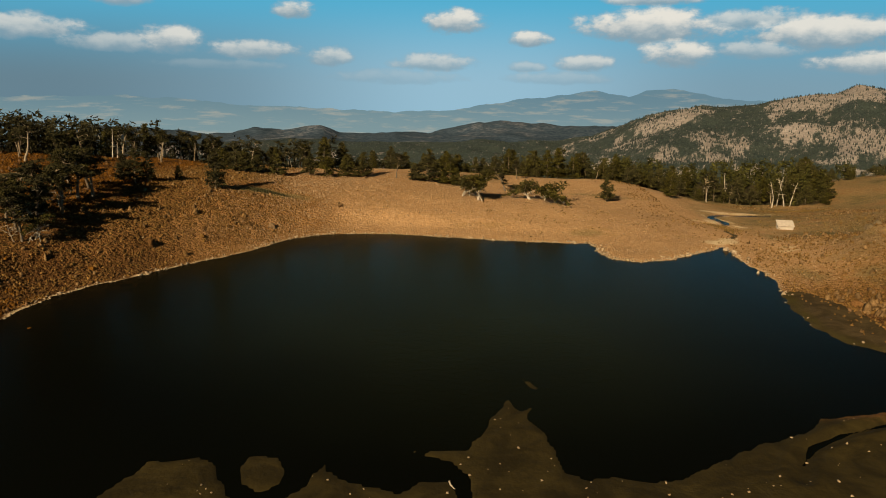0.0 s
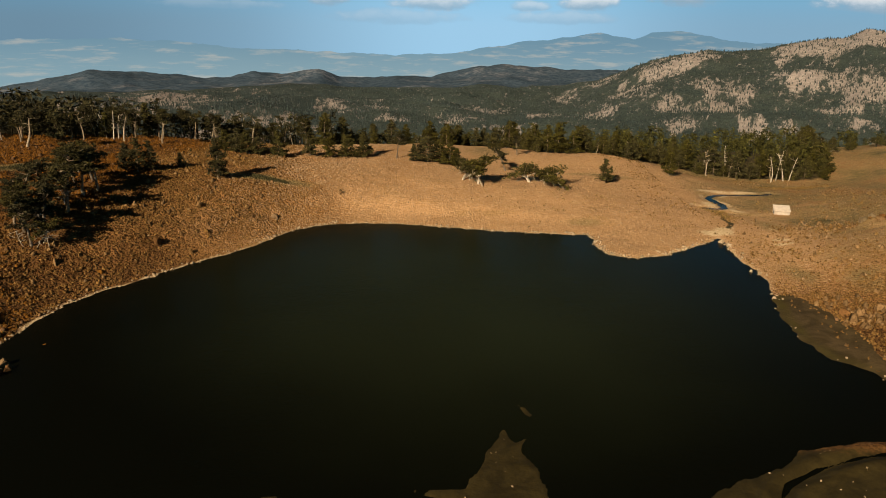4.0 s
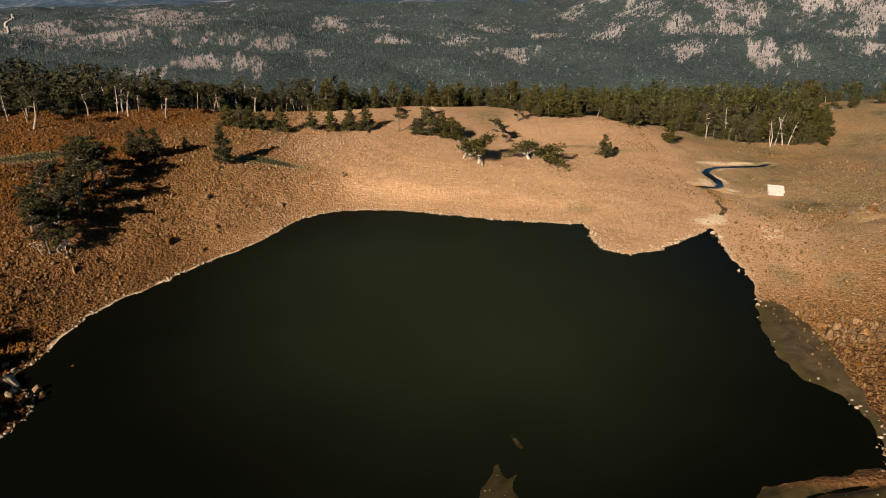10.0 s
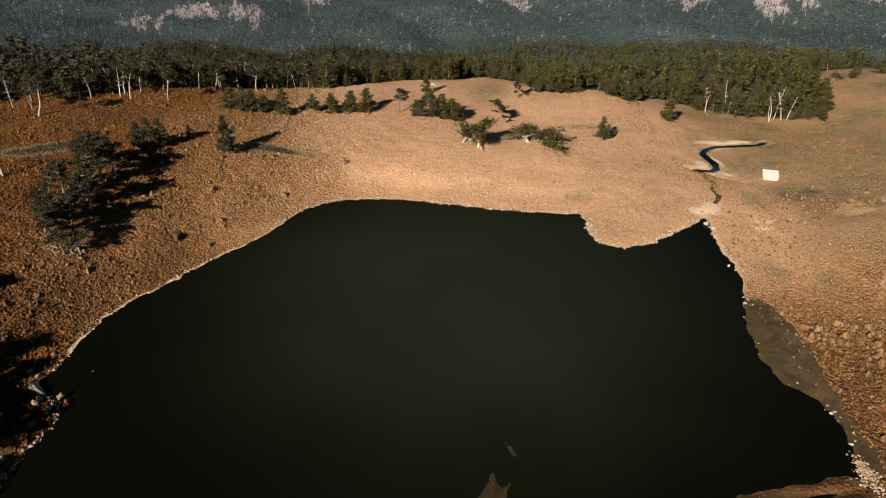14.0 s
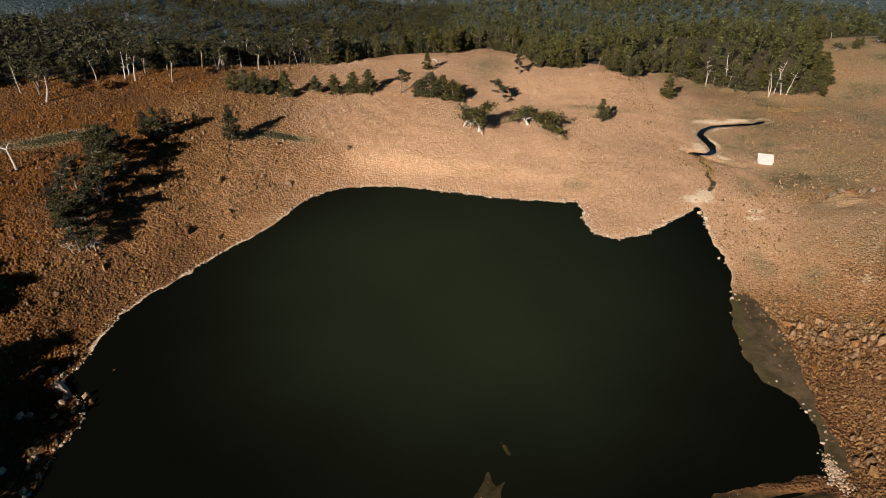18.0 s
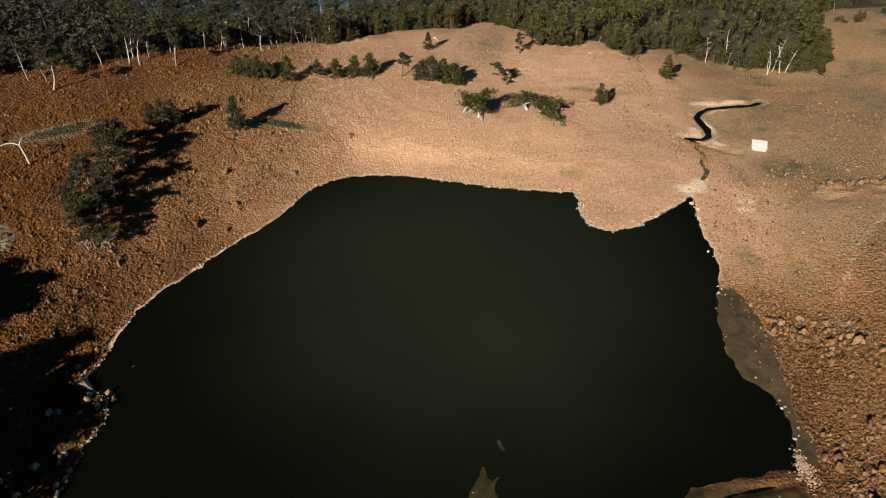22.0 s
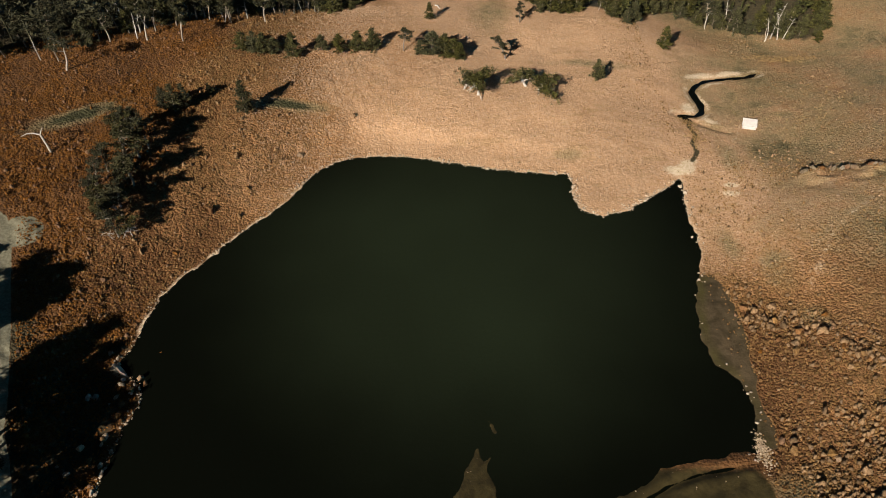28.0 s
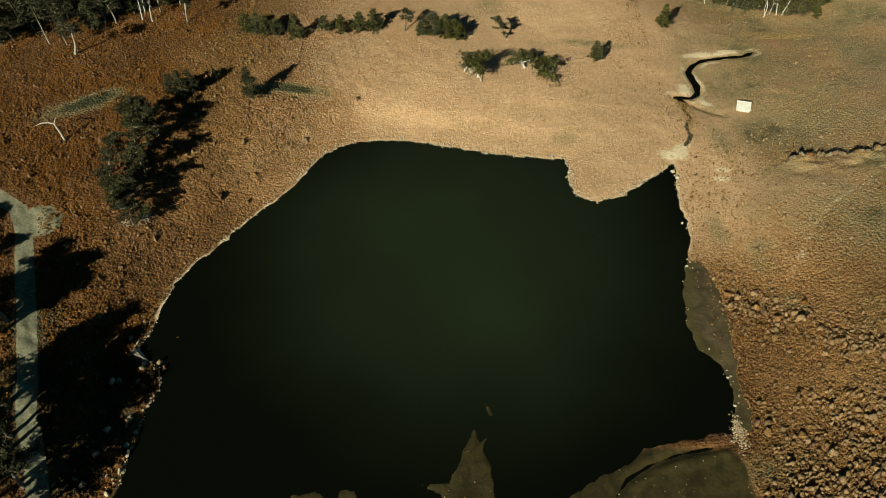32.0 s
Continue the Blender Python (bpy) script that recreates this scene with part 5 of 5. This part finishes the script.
def boulder(x, y, size, seed, pale=False, group="boulders on the slopes"):
    rng = random.Random(seed)
    ob = new("boulder", rng.choice(PALE_BOULDERS if pale else LEDGE_ROCKS if group == "rock ledge" and seed % 2 else TAN_BOULDERS if x > -85 and seed % 3 else BOULDERS))
    s = size * 0.5
    ob.matrix_basis = pose(x, y, at_ground(x, y) + 0.32 * s, rng.uniform(-25, 25), rng.uniform(-25, 25), rng.uniform(0, 360))
    ob.scale = (s * rng.uniform(0.9, 1.3), s * rng.uniform(0.8, 1.1), s * rng.uniform(1.0, 1.7))
    return tagged(ob, "pale weathered boulder beside the lake" if pale else "rough reddish-brown boulder lying on stony ground", "boulder", group)


def boulders():
    rng = random.Random(21)
    made = 0
    for x, y, size in [(-66, 157, 2.6), (-45.5, 186, 2.0), (-58, 168, 1.6), (-72, 141, 1.4), (-63, 178, 1.8), (-30, 205, 1.6)]:
        boulder(x, y, size, 300 + made)
        made += 1
    while made < 256:                      # the boulder field on the right-hand slope
        x, y = rng.uniform(74, 125), rng.uniform(62, 128)
        if rng.random() < math.exp(-((y - (121 - 0.72 * (x - 78))) / 5.5) ** 2) or (y < 94 and x > 74 and rng.random() < 0.3):
            boulder(x, y, 0.6 + 1.8 * rng.random() ** 2.5, 300 + made, group="boulder field")
            made += 1
    for k in range(44):
        x, y = rng.uniform(-125, -48), rng.uniform(80, 240)
        if water_distance(np.array([x]), np.array([y]))[0] > 3:
            boulder(x, y, rng.uniform(0.8, 1.5), 600 + k)
    for k in range(26):                    # pale rocks along the left shore
        x, y = rng.uniform(-78, -68), rng.uniform(66, 108)
        if water_distance(np.array([x]), np.array([y]))[0] > -0.8:
            boulder(x, y, rng.uniform(0.7, 1.8), 700 + k, True, "pale shore rocks")
    for k, (x, y, size) in enumerate([(73.6, 172, 1.5), (73.3, 168, 1.3), (72.8, 175, 1.6), (74.2, 165, 1.2), (71, 152, 1.0), (66.5, 140, 0.9)]):
        boulder(x, y, size, 800 + k, True, "rocks standing in the shallows")
    for k, (x, y, size) in enumerate([(-62.5, 111, 1.1), (-63.5, 106.5, 1.0), (-71, 84, 1.6), (-72, 79, 1.3), (-66.5, 108.5, 1.5), (-66, 105, 1.2), (-68.5, 100.5, 2.0), (-67, 99, 1.4), (-69.5, 97, 1.6), (-70, 93, 1.8), (-69, 89, 1.4)]):
        boulder(x, y, size, 830 + k, False, "dark rocks in the shallows")
    for k in range(44):                    # the broken rock ledge above the inlet
        x = 108 + k + rng.gauss(0, 0.6)
        y = float(np.interp(x, *np.array(LEDGE).T)) + rng.gauss(0.5, 0.9)
        rock = boulder(x, y, rng.uniform(0.9, 2.3), 900 + k, False, "rock ledge")
        rock.scale = (rock.scale.x * 1.2, rock.scale.y * 0.8, rock.scale.z * 1.15)
        rock.rotation_euler.z = rng.gauss(0, 0.4)
    slab = boulder(-74, 102.4, 4.2, 851, True, "pale shore rocks")
    slab.scale = (2.9, 1.3, 0.55)


boulders()


def loose_stones(name, label, px, py, size, mat, seed, round_ones=False, tall=0.8):
    """Many small stones as one mesh: squashed, knocked-about lumps half sunk in the ground."""
    rng = np.random.default_rng(seed)
    bm = bmesh.new()
    if round_ones:
        bmesh.ops.create_icosphere(bm, subdivisions=1, radius=1.0)
    else:
        for c in ((1, 0, 0), (0, 1, 0), (-1, 0, 0), (0, -1, 0), (0, 0, 1), (0, 0, -0.4)):
            bm.verts.new(c)
        bm.verts.ensure_lookup_table()
        for k in range(4):
            bm.faces.new([bm.verts[q] for q in (k, (k + 1) % 4, 4)])
    v = np.array([p.co[:] for p in bm.verts])
    bm.verts.index_update()
    f = np.array([[q.index for q in t.verts] for t in bm.faces])
    bm.free()
    n = len(px)
    w = v[None] + rng.uniform(-0.42, 0.42, (n, len(v), 3))
    w = w * (size[:, None] * rng.uniform(0.6, 1.4, (n, 3)))[:, None] * np.array([1, 1, tall])
    a = rng.uniform(0, 6.283, n)
    c, s = np.cos(a)[:, None], np.sin(a)[:, None]
    z = height(px, py)[0] + size * 0.12 * tall
    x, y = w[:, :, 0] * c - w[:, :, 1] * s + px[:, None], w[:, :, 0] * s + w[:, :, 1] * c + py[:, None]
    verts = np.stack([x, y, w[:, :, 2] + z[:, None]], -1).reshape(-1, 3)
    faces = (f[None] + (np.arange(n) * len(v))[:, None, None]).reshape(-1, 3)
    return tagged(new(name, mesh_of(name, verts, faces, mat)), label, "stones", kind="stuff")


def stones():
    rng = np.random.default_rng(33)
    n = 420000
    px, py = rng.uniform(-150, 150, n), rng.uniform(60, 285, n)
    left = smooth(0, -50, px)
    field = np.exp(-((py - (120 - 0.7 * (px - 78))) / 14) ** 2) * (px > 70) + (px > 70) * (py < 112)
    chance = 0.07 + 0.62 * left + 0.17 * (px > 76) + 0.85 * np.clip(field, 0, 1) + 0.02 * smooth(60, 10, np.abs(px))
    chance += 0.16 * smooth(0.15, 0.6, value_noise(px * 0.3, py, 5.5, 75)) * (px > -40)
    chance *= 1 - 0.7 * smooth(105, 118, px) * smooth(176, 186, py)
    chance *= 0.65 + 0.6 * value_noise(px, py, 14, 51)
    keep = (rng.random(n) < chance) & (behind_edge(px, py) < 15)
    px, py = px[keep], py[keep]
    d = water_distance(px, py)
    wet = (py < 86) & (np.abs(px) < 68)
    lawn = np.maximum(patch(px, py, -52, 205, 16, 3.5, 8), patch(px, py, -113, 188, 18, 5.0, 42)) + 0.25 * value_noise(px, py, 4, 72)
    keep = (d > 1.0) & ~wet & (line_distance(px, py, ROAD) > 3.2) & ~((px > 78) & (px < 128) & (rng.random(len(px)) < smooth(172, 205, py) * smooth(128, 112, px))) & (lawn < 0.4) & ~((px > 60) & (py > 84) & (py < 136) & (px < np.interp(py, *np.array(SILT_EDGE).T)) & (rng.random(len(px)) < 0.93))
    px, py = px[keep], py[keep]
    size = 0.17 + 0.13 * rng.random(len(px)) + 0.22 * rng.random(len(px)) ** 24
    band = np.exp(-((py - (121 - 0.72 * (px - 78))) / 8) ** 2) * (px > 76) + (px > 76) * (py < 92) * 0.7
    size = size * (1 + np.clip(band, 0, 1) * 1.25 * rng.random(len(px)) ** 3)
    size = size * (1 + 0.2 * smooth(80, 92, px) * smooth(205, 185, py) * smooth(130, 145, py))
    big = size > 0.40
    light = smooth(-110, 25, px + 14 * value_noise(px, py, 22, 55)) * smooth(100, 150, py)
    light = np.where(px > 60, 0.12 + 0.26 * smooth(105, 170, py + 14 * value_noise(px, py, 16, 56)), light)
    draw = rng.random(len(px))
    tan = draw < smooth(0.22, 0.62, light)
    brown = ~tan & (rng.random(len(px)) < smooth(0.0, 0.12, light))
    red = ~tan & ~brown
    for name, label, pick, shrink, mat, seed in (("stones", "loose reddish stones strewn over the slopes", red & ~big, 1.0, M_STONE, 34), ("brown_stones", "loose brown stones strewn over the slopes", brown & ~big, 1.0, M_BROWN_STONE, 41),
                                                 ("tan_stones", "loose tan stones strewn over the pale slopes", tan, 0.85, M_TAN_STONE, 37)):
        loose_stones(name, label, px[pick], py[pick], size[pick] * shrink, mat, seed, False, 0.9 if shrink < 1 else 1.25)
    loose_stones("rubble", "larger reddish rubble lying among the stones", px[big & red], py[big & red], size[big & red], M_STONE, 36, True, 1.2)
    loose_stones("rubble", "angular tan-brown rubble of the boulder field", px[big & brown], py[big & brown], size[big & brown], M_BROWN_STONE, 39, True, 1.7)
    # the rim of pale stones along the water
    seg = np.roll(SHORE, -1, 0) - SHORE
    m = 6500
    k = rng.integers(0, len(SHORE), m)
    p = SHORE[k] + seg[k] * rng.random((m, 1)) + rng.normal(0, 0.9, (m, 2))
    d = water_distance(p[:, 0], p[:, 1])
    keep = (d > -0.4) & (d < 2.5) & ~((p[:, 1] < 86) & (np.abs(p[:, 0]) < 66)) & ~((p[:, 0] > 60) & (p[:, 1] < 160) & (rng.random(m) < 0.9)) & (rng.random(m) < np.where(p[:, 0] < -40, 0.45, 0.8))
    loose_stones("shore_stones", "pale stones lining the water's edge", p[keep, 0], p[keep, 1], 0.10 + 0.28 * rng.random(keep.sum()) ** 2, M_PALE_STONE, 35, True)
    cx, cy = rng.normal(69.8, 0.8, 260), rng.normal(84.5, 2.2, 260)
    loose_stones("corner_stones", "heap of small pale stones at the lake's corner", cx, cy, 0.12 + 0.16 * rng.random(260), M_PALE_STONE, 40, True)
    mx, my = rng.uniform(-30, 66, 700), rng.uniform(58, 86, 700)
    keep = (water_distance(mx, my) > 0.1) & (rng.random(700) < 0.35)
    loose_stones("mud_stones", "small pale stones scattered over dark mud", mx[keep], my[keep], 0.05 + 0.16 * rng.random(keep.sum()) ** 2, M_PALE_STONE, 38, True)
    return len(px), int(big.sum())


stone_count = stones()


# ---- the hut ----
def box(bm, x0, x1, y0, y1, z0, z1):
    vs = [bm.verts.new((x, y, z)) for z in (z0, z1) for x, y in ((x0, y0), (x1, y0), (x1, y1), (x0, y1))]
    for q in ((0, 3, 2, 1), (4, 5, 6, 7), (0, 1, 5, 4), (1, 2, 6, 5), (2, 3, 7, 6), (3, 0, 4, 7)):
        bm.faces.new([vs[i] for i in q])
    return vs


def finish(bm, name, mat, bevel=0.0):
    if bevel:
        bmesh.ops.bevel(bm, geom=bm.edges[:], offset=bevel, segments=1, affect="EDGES")
    bmesh.ops.recalc_face_normals(bm, faces=bm.faces[:])
    me = bpy.data.meshes.new(name)
    bm.to_mesh(me)
    bm.free()
    me.materials.append(mat)
    return me


def hut():
    root = thing("hut", "small whitewashed lakeside hut with a pale sloping roof", "hut")
    pitch = 0.42                            # the roof falls towards the lake
    for name, spans in (("wall", (-2.6, 2.6, -1.7, -1.5, -0.4, 1.45)), ("wall", (-2.6, 2.6, 1.5, 1.7, -0.4, 2.75)), ("wall", (2.4, 2.6, -1.5, 1.5, -0.4, 1.45)),
                        ("wall", (-2.6, -2.4, -1.5, -0.7, -0.4, 1.45)), ("wall", (-2.6, -2.4, 0.5, 1.5, -0.4, 1.45)), ("lintel", (-2.6, -2.4, -0.7, 0.5, 1.3, 1.5))):
        bm = bmesh.new()
        for v in box(bm, *spans):
            if v.co.z > 1.2 and spans[3] - spans[2] < 0.3 and spans[5] < 2:
                continue
            if v.co.z > 1.25 and spans[5] < 2:
                v.co.z += pitch * (v.co.y + 1.6)
        part(name, finish(bm, name, M_WALL, 0.02), root)
    bm = bmesh.new()
    for v in box(bm, -2.85, 2.85, -2.15, 2.0, 1.5, 1.62):
        v.co.z += pitch * (v.co.y + 1.75)
    part("roof", finish(bm, "roof", M_ROOF, 0.02), root, "pale sheet roof sloping to the front")
    # near-black sheet in the doorway, painted as the shade inside
    bm = bmesh.new()
    box(bm, -2.52, -2.46, -0.7, 0.5, -0.1, 1.3)
    part("door", finish(bm, "door", M_DARK), root, "near-black panel standing for the shade inside the open doorway")
    root.matrix_basis = pose(104.3, 209.6, at_ground(104.3, 209.6) + 0.1, 0, 0, -14)
    root.scale = (0.84, 0.80, 0.74)


hut()


def driftwood(name, x, y, turn, length, radius, seed, label):
    rng = random.Random(seed)
    shape = Shape()
    z = max(at_ground(x, y), 0.0)
    pts = limb(rng, shape, (0, 0, radius * 0.8), (1, 0, 0.02), length, radius, 0.0, 5, 7)
    ob = new(name, shape.mesh(name, M_DEADWOOD))
    ob.matrix_basis = pose(x, y, z, 0, 0, turn)
    return tagged(ob, label, "log")


driftwood("fallen_log", -5.0, 286, -25, 8.0, 0.32, 5, "fallen bleached pine log on bare ground")
driftwood("pale_pole", 1.3, 64.3, -58, 3.2, 0.12, 6, "pale straight pole lying on dark mud")


def scrub():
    """Dry brown tussocks by the stream and on the right-hand slope."""
    rng, shape, spots = random.Random(17), Shape(), []
    for x, y, rx, ry, count in ((137, 264, 10, 3, 200), (128, 267, 8, 3, 80), (84, 203, 3, 9, 140), (84, 212, 4, 3, 60), (110, 215, 22, 18, 90), (95, 160, 20, 25, 120), (130, 215, 25, 25, 120), (30, 206, 40, 20, 110)):
        spots += [(x + rng.gauss(0, rx * 0.5), y + rng.gauss(0, ry * 0.5)) for _ in range(count)]
    px, py = np.array(spots).T
    z, d = height(px, py)
    for x, y, low, off in zip(px, py, z, d):
        if off > 1.5:
            shape.tuft(rng, (x, y, low + 0.05), rng.uniform(0.3, 0.7), 7, 1.0)
    return tagged(new("scrub", shape.mesh("scrub", M_SCRUB)), "dry brown scrub and tussocks beside the stream", "scrub", kind="stuff")


scrub()
